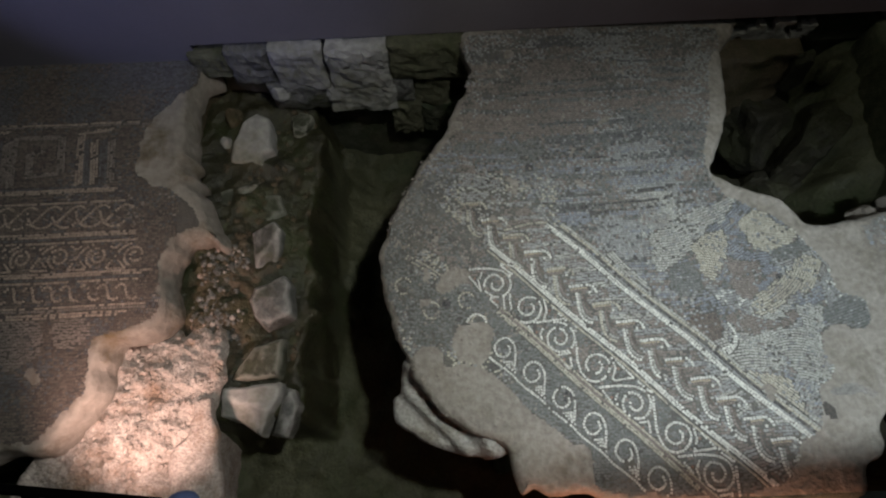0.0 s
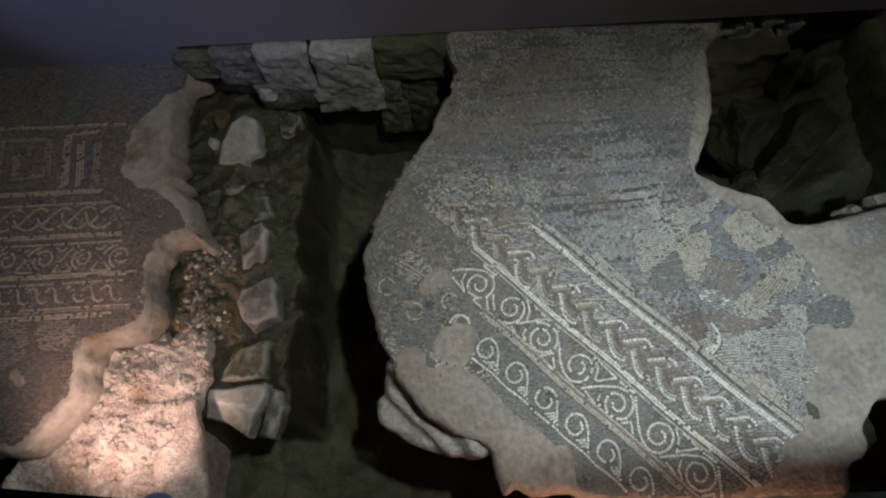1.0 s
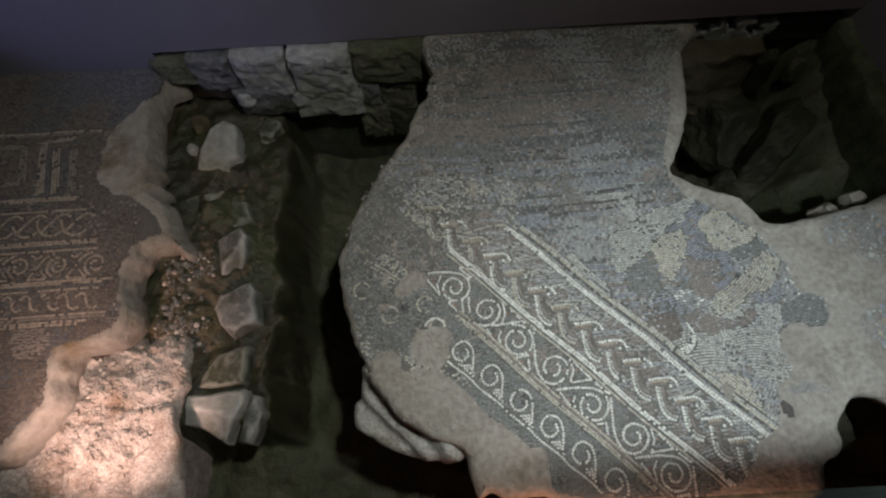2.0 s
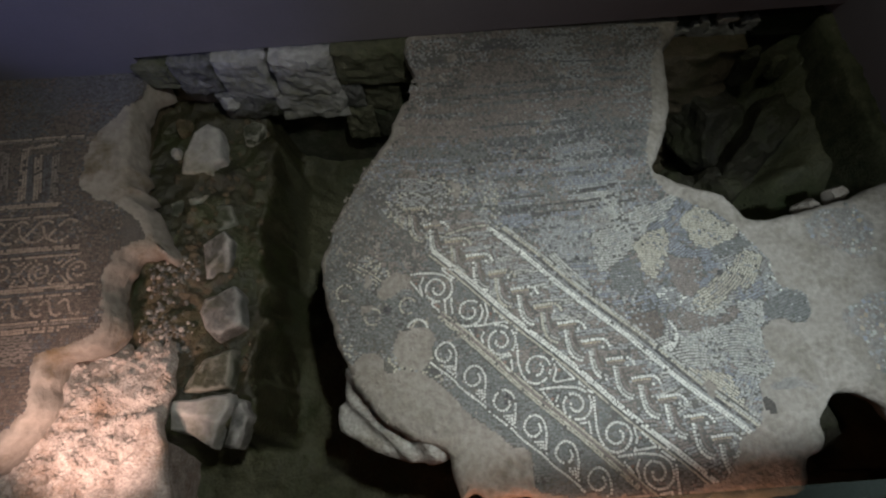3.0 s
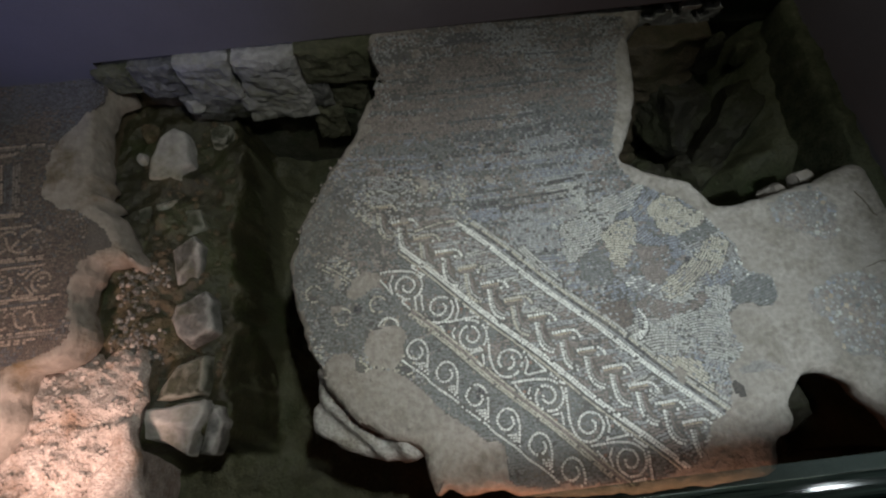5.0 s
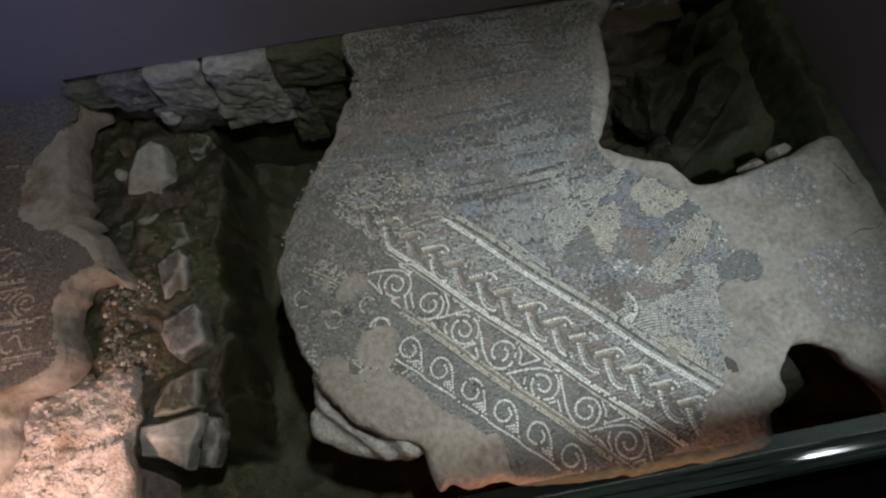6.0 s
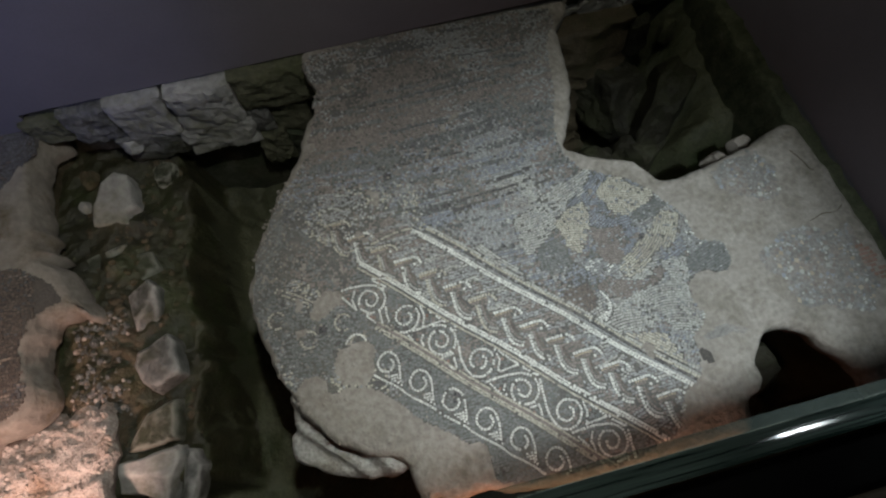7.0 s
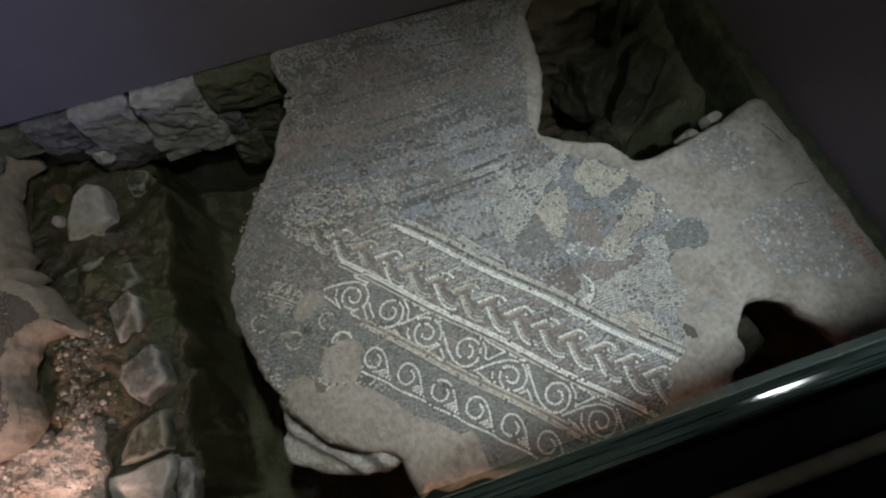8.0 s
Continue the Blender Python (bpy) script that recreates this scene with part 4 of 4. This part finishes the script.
for shift in (0.0, -0.42):
    for path, colour in MEANDER:
        for lane in (-0.012, -0.002, 0.008):
            wl.curve("meander_border", [(x + shift + lane, y + lane * 0.6) for x, y in path], colour, on_west, 0.0098, 0.12, smooth=False)


def west_colour(x, y, row):
    a = float(fbm(x, y, 0.18, 3, 42.0)) + random.gauss(0, 0.12)
    if y < 0.50:
        pale = ((x + 1.545) / 0.14) ** 2 + ((y - 0.41) / 0.10) ** 2 < 1 or (((x + 1.315) / 0.070) ** 2 + ((y - 0.445) / 0.065) ** 2 < 1)
        return BROWN if pale and a > -0.25 else CHARCOAL if a < -0.05 else UMBER
    # field tones chosen darker north of 1.32
    if y > 1.32:
        return CHARCOAL if a < 0.12 else UMBER
    return UMBER if a < 0.22 else CHARCOAL if a < 0.34 else BROWN


wl.fill("field_tesserae", -2.1, 0.03, -1.0, 1.65, 0.0105, lambda x, y: (0, 0.012 * float(fbm(x, y, 0.3, 2, 3.0)), 0), west_colour, on_west, lambda x, y: 0.07)
for group, label in [("fillet_lines", "straight cream tessera lines"), ("scroll_border", "cream scroll border"), ("wave_border", "cream wave border"), ("plait_border", "cream plaited border"), ("meander_border", "square meander border"), ("field_tesserae", "dull brown and slate tesserae")]:
    wl.build(group, west_top, west, label)
sheet("tessera_bedding", -2.1, -0.90, 0.03, 1.65, 0.005, lambda x, y: west_top(x, y) + 0.0012, GROUT, lambda x, y: np.array([on_west(a, b) for a, b in zip(x, y)]), west, "dark bedding between tesserae")


# ---- rubble beside the other mosaic ----
def bed_top(x, y):
    fall = 0.11 * ease(0.25, 0.6, y) + 0.03 * ease(-1.15, -0.85, x)
    return -0.235 - fall + 0.035 * fbm(x, y, 0.16, 3, 17.0) + 0.050 * fbm(x + 0.5 * y, y, 0.045, 4, 27.0)


BED = [(-1.52, -0.5), (-1.46, 0.0), (-1.30, 0.15), (-1.22, 0.42), (-1.05, 0.49), (-1.0, 0.455), (-0.955, 0.53), (-0.905, 0.46), (-0.87, 0.50), (-0.84, 0.42), (-0.815, 0.30), (-0.835, 0.205), (-0.815, 0.05), (-0.812, -0.12), (-0.83, -0.5)]
bed = tagged(new("rubble_bed"), "crumbled pale mortar and rubble below the mosaic edge", "rubble")
slab_body("rubble_core", BED, bed_top, [(0.03, 0.0), (0.018, 0.004), (0.008, 0.014), (0.0, 0.035), (0.02, 0.09), (0.07, 0.2), (0.12, 0.62)], RUBBLE, bed, grid=0.011, wobble=0.012, shift=19.0, smooth=False)


def pebbles(name, spots, mat, parent, label):
    verts, faces = [], []
    shapes = []
    for s in range(6):
        bm = rock_mesh((1, 1, 0.8), 40 + s, rough=0.5, flat=0.8, cuts=6, level=1)
        shapes.append((np.array([v.co for v in bm.verts]), [[v.index for v in f.verts] for f in bm.faces]))
        bm.free()
    for x, y, z, r in spots:
        v, f = random.choice(shapes)
        a = random.uniform(0, 6.3)
        c, s = math.cos(a), math.sin(a)
        base = len(verts)
        verts += [(x + r * (p[0] * c - p[1] * s), y + r * (p[0] * s + p[1] * c), z + r * p[2]) for p in v]
        faces += [[base + i for i in q] for q in f]
    return tagged(mesh_ob(name, verts, faces, mat, parent, label), kind="stuff")


spots = []
while len(spots) < 750:
    x, y = random.uniform(-1.4, -0.8), random.uniform(-0.3, 0.52)
    if inside(np.array(BED), np.array([x]), np.array([y]))[0]:
        spots.append((x, y, float(bed_top(x, y)) + 0.003, random.choice([0.004, 0.005, 0.007, 0.009, 0.013]) * random.uniform(0.8, 1.2)))
pebbles("crumbled_mortar", spots, RUBBLE, bed, "broken mortar")
for mat, count, label in [(SOIL_BROWN, 90, "brown wet rubble"), (RUBBLE, 55, "pale wet rubble"), (WET_GRAVEL, 260, "grey wet rubble")]:
    spots, tries = [], 0
    while len(spots) < count and tries < 20000:
        tries += 1
        x, y = random.uniform(-1.01, -0.80), random.uniform(0.42, 0.84)
        clump = math.exp(-((x + 0.835) / 0.05) ** 2 - ((y - 0.79) / 0.05) ** 2) + math.exp(-((x + 0.93) / 0.06) ** 2 - ((y - 0.76) / 0.10) ** 2) * 0.7 + math.exp(-((x + 0.87) / 0.06) ** 2 - ((y - 0.50) / 0.07) ** 2) + math.exp(-((x + 0.95) / 0.05) ** 2 - ((y - 0.55) / 0.08) ** 2) * 0.6
        if random.random() < clump * (0.4 if mat is SOIL_BROWN else 1.0):
            spots.append((x, y, float(ground_height(np.array(x), np.array(y))) + 0.014, random.choice([0.004, 0.006, 0.009, 0.014]) * random.uniform(0.8, 1.2)))
    pebbles("wet_rubble", spots, mat, bed, label)
CLAY = Mask(catmull([(-1.03, 0.86), (-0.90, 0.90), (-0.80, 0.82), (-0.765, 0.62), (-0.80, 0.44), (-0.86, 0.34), (-1.02, 0.44)], 0.02), [], 0.10)
tagged(sheet("earth_patch", -1.05, -0.72, 0.30, 0.95, 0.008, lambda x, y: ground_height(x, y) + 0.010 + 0.030 * fbm(x, y, 0.025, 4, 61.0), SOIL_BROWN, lambda x, y: np.array([CLAY(a, b) for a, b in zip(x, y)])), "brown gritty earth between the mosaic and the stones", "ground", kind="structure")
slabstone = [(-0.900, 0.190), (-0.888, 0.202), (-0.850, 0.208), (-0.838, 0.195), (-0.820, 0.114), (-0.795, -0.02), (-0.776, -0.12), (-0.80, -0.16), (-0.945, -0.16), (-0.960, -0.06), (-0.965, 0.025), (-0.920, 0.075)]
slab_body("flat_stone", slabstone, lambda x, y: -0.240 + 0.035 * fbm(x, y, 0.07, 4, 33.0), [(0.02, 0.0), (0.012, 0.003), (0.004, 0.010), (0.0, 0.022), (0.003, 0.06)], RUBBLE, bed, "pale flat stone", shift=25.0, wobble=0.006)

spots = []
while len(spots) < 900:
    x, y = random.uniform(-0.17, 0.50), random.uniform(0.06, 1.05)
    if inside(np.array(RIM), np.array([x]), np.array([y]))[0] and random.random() < float(ease(0.46, 0.10, x)) * (0.25 + float(ease(-0.05, 0.25, fbm(x, y, 0.09, 3, 30.0)))):
        spots.append((x, y, float(main_top(x, y)) + 0.002, random.choice([0.002, 0.003, 0.003, 0.005, 0.007]) * random.uniform(0.8, 1.2)))
pebbles("mortar_crumbs", spots, MORTAR, mosaic, "crumbs of mortar on the worn mosaic")

# ---- stones in the pit ----


def broken_slab(corners, z, tilt, mat, label, seed, ridge=0.02, deep=0.09):
    """A broken flat stone: straight, chipped sides, a chamfered rim and a slightly ridged face."""
    p = np.array(corners, float)
    q = np.roll(p, -1, axis=0)
    outline = np.stack([p * 0.93 + q * 0.07, p * 0.5 + q * 0.5, p * 0.07 + q * 0.93], 1).reshape(-1, 2)
    cx, cy = p.mean(axis=0)
    turn = seed * 1.7

    def face(x, y):
        across = (x - cx) * math.cos(turn) + (y - cy) * math.sin(turn)
        return z + tilt[0] * (x - cx) + tilt[1] * (y - cy) - ridge * np.abs(across + 0.02 * fbm(x, y, 0.1, 2, seed)) * 6 + 0.010 * fbm(x, y, 0.05, 4, seed)

    ob = slab_body("stone", outline, face, [(0.013, 0.0), (0.009, 0.002), (0.004, 0.007), (0.0, 0.016), (-0.002, 0.04), (-0.006, deep)], mat, None, "", grid=0.010, wobble=0.005, shift=float(seed))
    return tagged(ob, label, "stone", "stones in the pit")


broken_slab([(-0.809, 1.504), (-0.747, 1.471), (-0.725, 1.314), (-0.764, 1.290), (-0.771, 1.240), (-0.917, 1.254), (-0.909, 1.356), (-0.871, 1.461)], -0.36, (0.0, 0.10), STONE_PALE, "pale grey pointed stone lying in damp earth", 3, 0.008)
broken_slab([(-0.954, 1.114), (-0.795, 1.150), (-0.860, 1.042), (-0.927, 0.977), (-0.963, 1.032)], -0.375, (-0.15, 0.1), STONE_DARK_WORN, "dark mossy slab of stone in damp earth", 5)
broken_slab([(-0.790, 1.110), (-0.690, 1.100), (-0.660, 1.010), (-0.740, 0.965), (-0.840, 1.020)], -0.405, (0.1, 0.0), STONE_DARK_WORN, "dark mossy slab of stone in damp earth", 6)
broken_slab([(-0.800, 0.911), (-0.694, 0.954), (-0.660, 0.913), (-0.663, 0.848), (-0.684, 0.727), (-0.775, 0.751)], -0.365, (0.1, 0.25), STONE_WORN, "grey broken stone half sunk in damp earth", 7, 0.05)
broken_slab([(-0.775, 0.604), (-0.755, 0.652), (-0.637, 0.703), (-0.610, 0.670), (-0.604, 0.538), (-0.675, 0.501), (-0.708, 0.484), (-0.752, 0.528)], -0.36, (0.05, 0.12), STONE_WORN, "flat blue-grey stone slab in damp earth", 8, 0.012)
broken_slab([(-0.808, 0.331), (-0.748, 0.413), (-0.630, 0.440), (-0.638, 0.290), (-0.693, 0.284), (-0.769, 0.280), (-0.831, 0.285)], -0.375, (0.12, 0.0), STONE_DARK_WORN, "flat dark stone slab in damp earth", 9, 0.012)
broken_slab([(-0.844, 0.250), (-0.746, 0.255), (-0.627, 0.268), (-0.623, 0.215), (-0.656, 0.154), (-0.698, 0.064), (-0.778, 0.122), (-0.855, 0.145)], -0.355, (0.0, 0.20), STONE_PALE_WORN, "pale stone at the lip of the trench", 10, 0.04)
broken_slab([(-0.612, 0.247), (-0.578, 0.235), (-0.556, 0.175), (-0.574, 0.120), (-0.603, 0.066), (-0.667, 0.072), (-0.640, 0.143)], -0.385, (0.25, 0.1), STONE_WORN, "grey broken stone at the lip of the trench", 11, 0.05)
for place, size, seed, mat, turn, flat, label in [
    ((-0.945, 1.36, -0.375), (0.026, 0.030, 0.03), 4, STONE_PALE, 10, 0.7, "small pale stone in damp earth"), ((-0.685, 1.56, -0.285), (0.050, 0.04, 0.045), 11, STONE_PALE, 0, 0.7, "small pale stone by the footing"),
    ((-0.62, 1.48, -0.43), (0.07, 0.06, 0.05), 13, STONE_DARK_WORN, 60, 0.5, "dark mossy stone in damp earth"), ((-0.93, 1.50, -0.38), (0.05, 0.045, 0.04), 16, SOIL_BROWN, 80, 0.6, "brown clod of earth by the footing")]:
    rock("stone", place, size, seed, mat, label, turn, "stones in the pit", flat=flat)
spots = []
while len(spots) < 420:
    x, y = random.uniform(-0.95, -0.56), random.uniform(0.2, 1.58)
    spots.append((x, y, float(ground_height(np.array(x), np.array(y))), random.choice([0.006, 0.009, 0.014, 0.022])))
tagged(pebbles("gravel", spots, SOIL_BROWN, None, ""), "small brown stones strewn over the pit earth", "gravel")

# ---- footing blocks under the north wall ----
FOOT = "rough pale limestone block in the wall footing"
for x0, x1, z0, z1, seed, mat, out in [(-0.860, -0.672, -0.245, -0.04, 21, STONE, 0.03), (-0.670, -0.452, -0.262, -0.02, 22, STONE_PALE, 0.05), (-0.435, -0.172, -0.272, -0.02, 23, STONE_PALE, 0.055), (-0.168, 0.190, -0.235, -0.01, 24, STONE_MOSSY, 0.045),
                                       (-0.735, -0.45, -0.430, -0.245, 25, STONE, 0.045), (-0.47, -0.155, -0.445, -0.255, 31, STONE_PALE, 0.05), (-0.165, -0.075, -0.40, -0.225, 26, STONE, 0.035), (-0.075, 0.095, -0.47, -0.225, 27, STONE_MOSSY, 0.02), (-0.185, -0.04, -0.68, -0.41, 28, STONE_MOSSY, 0.035),
                                       (-1.02, -0.855, -0.20, -0.06, 29, STONE_MOSSY, 0.02), (-0.045, 0.20, -0.70, -0.45, 30, STONE_DARK, 0.02)]:
    bm = box(x0, x1, 1.60 - out, 1.68, z0, z1)
    bmesh.ops.subdivide_edges(bm, edges=bm.edges[:], cuts=15, use_grid_fill=True)
    cx, cz = (x0 + x1) / 2, (z0 + z1) / 2
    for v in bm.verts:
        fx, fz, fy = abs(v.co.x - cx) / (x1 - x0) * 2, abs(v.co.z - cz) / (z1 - z0) * 2, (1.68 - v.co.y) / (0.08 + out)
        v.co.y += 0.012 * max(fx, fz) ** 9 * fy
        q = v.co * 11 + Vector((seed, seed * 2, 0))
        v.co += Vector((noise.noise(q), noise.noise(q + Vector((9, 0, 0))), noise.noise(q + Vector((0, 9, 0))))) * 0.008 + Vector((0, 1, 0)) * 0.008 * noise.fractal(q * 1.4, 0.7, 2.0, 5)
    for v in bm.verts:
        q = v.co * 30 + Vector((seed, 0, seed))
        v.co += Vector((noise.noise(q), noise.noise(q + Vector((5, 0, 0))), noise.noise(q + Vector((0, 5, 0))))) * 0.009
    tagged(part("footing_block", bm, mat), FOOT if mat is STONE_PALE else "mossy grey stone block in the wall footing", "stone block", "blocks of the wall footing")

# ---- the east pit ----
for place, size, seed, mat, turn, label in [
    ((1.545, 1.40, -0.48), (0.17, 0.20, 0.20), 51, SHADED_EARTHY_STONE, 20, "large earth-stained boulder, pit shade in its colour"), ((1.66, 1.55, -0.24), (0.085, 0.06, 0.12), 52, SHADED_EARTHY_STONE, 5, "upright earth-stained boulder by the footing, pit shade in its colour"),
    ((1.80, 1.52, -0.22), (0.045, 0.04, 0.075), 53, STONE_MOSSY, 10, "small greyish stone high on the pit bank"), ((1.77, 1.28, -0.44), (0.26, 0.13, 0.20), 54, SHADED_EARTHY_STONE, 48, "long mossy slab of rock leaning in the pit"),
    ((1.40, 1.08, -0.66), (0.15, 0.13, 0.16), 57, SHADED_EARTHY_STONE, 70, "earth-stained boulder with pit shade in its colour"), ((1.62, 1.10, -0.62), (0.16, 0.13, 0.18), 58, SHADED_EARTHY_STONE, 15, "earth-stained boulder with pit shade in its colour"),
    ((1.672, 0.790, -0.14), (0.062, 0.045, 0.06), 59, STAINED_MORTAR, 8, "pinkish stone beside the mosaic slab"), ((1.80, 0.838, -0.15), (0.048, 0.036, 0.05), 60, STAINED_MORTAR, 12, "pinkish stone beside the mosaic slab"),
    ((1.60, 0.00, -0.45), (0.15, 0.14, 0.16), 61, SHADED_EARTHY_STONE, 12, "mossy stone in the small front hole"), ((1.52, -0.12, -0.50), (0.12, 0.11, 0.13), 62, SHADED_EARTHY_STONE, 50, "mossy stone in the small front hole")]:
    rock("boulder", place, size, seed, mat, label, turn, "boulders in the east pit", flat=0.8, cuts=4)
bm = box(1.14, 1.62, 1.50, 1.70, -0.90, -0.10)
bmesh.ops.subdivide_edges(bm, edges=bm.edges[:], cuts=30, use_grid_fill=True)
for v in bm.verts:
    q = Vector((v.co.x * 4, v.co.y * 4, v.co.z * 22))
    v.co.y += 0.030 * noise.fractal(q, 0.7, 2.0, 5) + 0.03 * noise.noise(v.co * 9) - 0.22 * (-0.1 - v.co.z) + 0.30 * max(0.0, v.co.x - 1.42)
tagged(part("earth_section", bm, SOIL_BROWN, smooth=True), "layered brown earth in the side of the pit", "earth", kind="structure")


def plaster_crust(x0, x1, z0, z1, seed, label):
    """A thin crust of old plaster, eaten into holes, on the face of the footing."""
    step = 0.004
    xs, zs = np.arange(x0, x1, step), np.arange(z0, z1, step)
    gx, gz = np.meshgrid(xs, zs, indexing="ij")
    fade = np.minimum(ease(x0, x0 + 0.03, gx) * ease(x1, x1 - 0.04, gx), ease(z0, z0 + 0.05, gz))
    solid = (np.abs(fbm(gx, gz, 0.075, 3, seed)) < 0.075 + 0.05 * fade) & (fade > 0.3 + 0.8 * fbm(gx, gz, 0.05, 2, seed + 4.0))
    verts, faces = [], []
    for i, j in zip(*np.nonzero(solid)):
        y = 1.615 + 0.016 * float(fbm(gx[i, j], gz[i, j], 0.05, 3, seed + 8.0))
        b = len(verts)
        for dy in (0.0, 0.035):
            verts += [(gx[i, j] + a * step, y + dy, gz[i, j] + c * step) for a, c in ((0, 0), (1.05, 0), (1.05, 1.05), (0, 1.05))]
        faces += [(b, b + 1, b + 2, b + 3), (b + 1, b + 5, b + 6, b + 2), (b + 4, b, b + 3, b + 7), (b + 3, b + 2, b + 6, b + 7), (b + 4, b + 5, b + 1, b)]
    return tagged(mesh_ob("plaster_crust", verts, faces, STONE_PALE), label, "plaster", "remains of plaster")


plaster_crust(1.215, 1.66, -0.26, -0.005, 5.0, "broken lacy white plaster clinging to the footing")

# mossy, ragged kerb along the foot of the east wall
def kerb_top(x, y):
    return -0.014 + 0.040 * fbm(x, y, 0.06, 4, 50.0)


kerb = tagged(slab_body("kerb", [(1.905, 1.58), (1.925, 1.1), (1.955, 0.7), (1.985, 0.25), (2.01, -0.15), (2.10, -0.15), (2.07, 0.3), (2.05, 0.7), (2.01, 1.1), (1.99, 1.58)], kerb_top,
              [(0.014, 0.0), (0.006, 0.004), (0.0, 0.014), (0.0, 0.08), (0.01, 0.9)], MOSS, None, "", grid=0.012, wobble=0.012, shift=44.0), "mossy dark green ragged kerb under the wall", "kerb", kind="structure")

# ---- the barrier ----
barrier = tagged(new("glass_barrier"), "glass barrier backed by an added black strip beside the walkway", "barrier")
part("screen", box(-2.3, 1.95, -0.088, -0.070, 1.09, 1.230), GLASS, barrier, "clear glass screen").visible_shadow = False
bm = bmesh.new()
profile = [(-0.095 + 0.024 * k / 8, 1.2392 + 0.0009 * (1 - (k / 4 - 1) ** 2)) for k in range(9)]
profile = [(-0.095, 1.231)] + profile + [(-0.071, 1.231)]
ends = [[bm.verts.new((x, y, z)) for y, z in profile] for x in (-2.3, 1.95)]
for k in range(len(profile)):
    n = (k + 1) % len(profile)
    bm.faces.new((ends[0][k], ends[0][n], ends[1][n], ends[1][k]))
for end in ends:
    bm.faces.new(end)
bmesh.ops.recalc_face_normals(bm, faces=bm.faces)
part("glass_edge", bm, GLASS_EDGE, barrier, "polished green glass edge with painted streaks of reflection", smooth=False).visible_shadow = False
# added solid strip; its black stands for the dark void behind the glass
part("cap", box(-2.3, 1.95, -0.30, -0.105, 1.18, 1.236, 0.006), METAL, barrier, "added black strip for the dark void behind the glass")
part("panel", box(-2.3, 1.95, -0.295, -0.26, 0.204, 1.178), METAL, barrier)
for x in (-2.2, -0.9, 0.45, 1.8):
    part("post", box(x - 0.03, x + 0.03, -0.36, -0.297, 0.204, 1.178, 0.004), METAL, barrier)
part("handrail", tube((-2.3, -0.150, 1.262), (1.95, -0.150, 1.262), 0.008), STEEL, barrier, "thin dull bronze rod")
for x in (-1.6, -0.4, 0.2, 1.4):
    part("rod_foot", tube((x, -0.150, 1.233), (x, -0.150, 1.258), 0.006, 10), STEEL, barrier)

# ---- lamps ----
def spotlight(eye, target):
    lamp_ob = new("ceiling_spotlight")
    d = (Vector(target) - Vector(eye)).normalized()
    e = Vector(eye)
    housing = part("housing", tube(e - d * 0.16, e - d * 0.012, 0.045), METAL, lamp_ob)
    part("lens", tube(e - d * 0.012, e - d * 0.008, 0.038), GLOW, housing, "bright lens")
    part("stem", tube(e - d * 0.1, (e.x - d.x * 0.1, e.y - d.y * 0.1, 2.7), 0.010, 10), METAL, lamp_ob)
    return tagged(lamp_ob, "unseen black ceiling spotlight", "spotlight", "ceiling spotlights")


spotlight(SPOT_A, AIM_A)
spotlight(SPOT_B, AIM_B)
spotlight(SPOT_C, AIM_C)
# unseen housing, added to carry the pit fill
spotlight(FILL_D, AIM_D)
rod = tagged(new("lamp_rail"), "dark lamp rail with a small blue-capped end", "lamp rail")
part("rail", tube((-1.9, 0.07, 0.55), (-0.60, -0.085, 0.55), 0.011), METAL, rod)
bm = bmesh.new()
bmesh.ops.create_uvsphere(bm, u_segments=20, v_segments=12, radius=0.028, matrix=Matrix.Translation((-0.55, -0.09, 0.55)) @ Matrix.Diagonal((1.3, 1, 1, 1)))
part("end_cap", bm, material("blue_plastic", [(0.3, (0.05, 0.07, 0.16)), (0.7, (0.08, 0.11, 0.22))], 20, 0.4, 0.05, 0.1), rod, "blue plastic end cap", smooth=True)
for x in (-1.75, -0.9):
    yy = 0.07 - 0.155 * (x + 1.9) / 1.3
    part("bracket", tube((x, yy, 0.55), (x, -0.21, 0.19), 0.008, 10), METAL, rod)
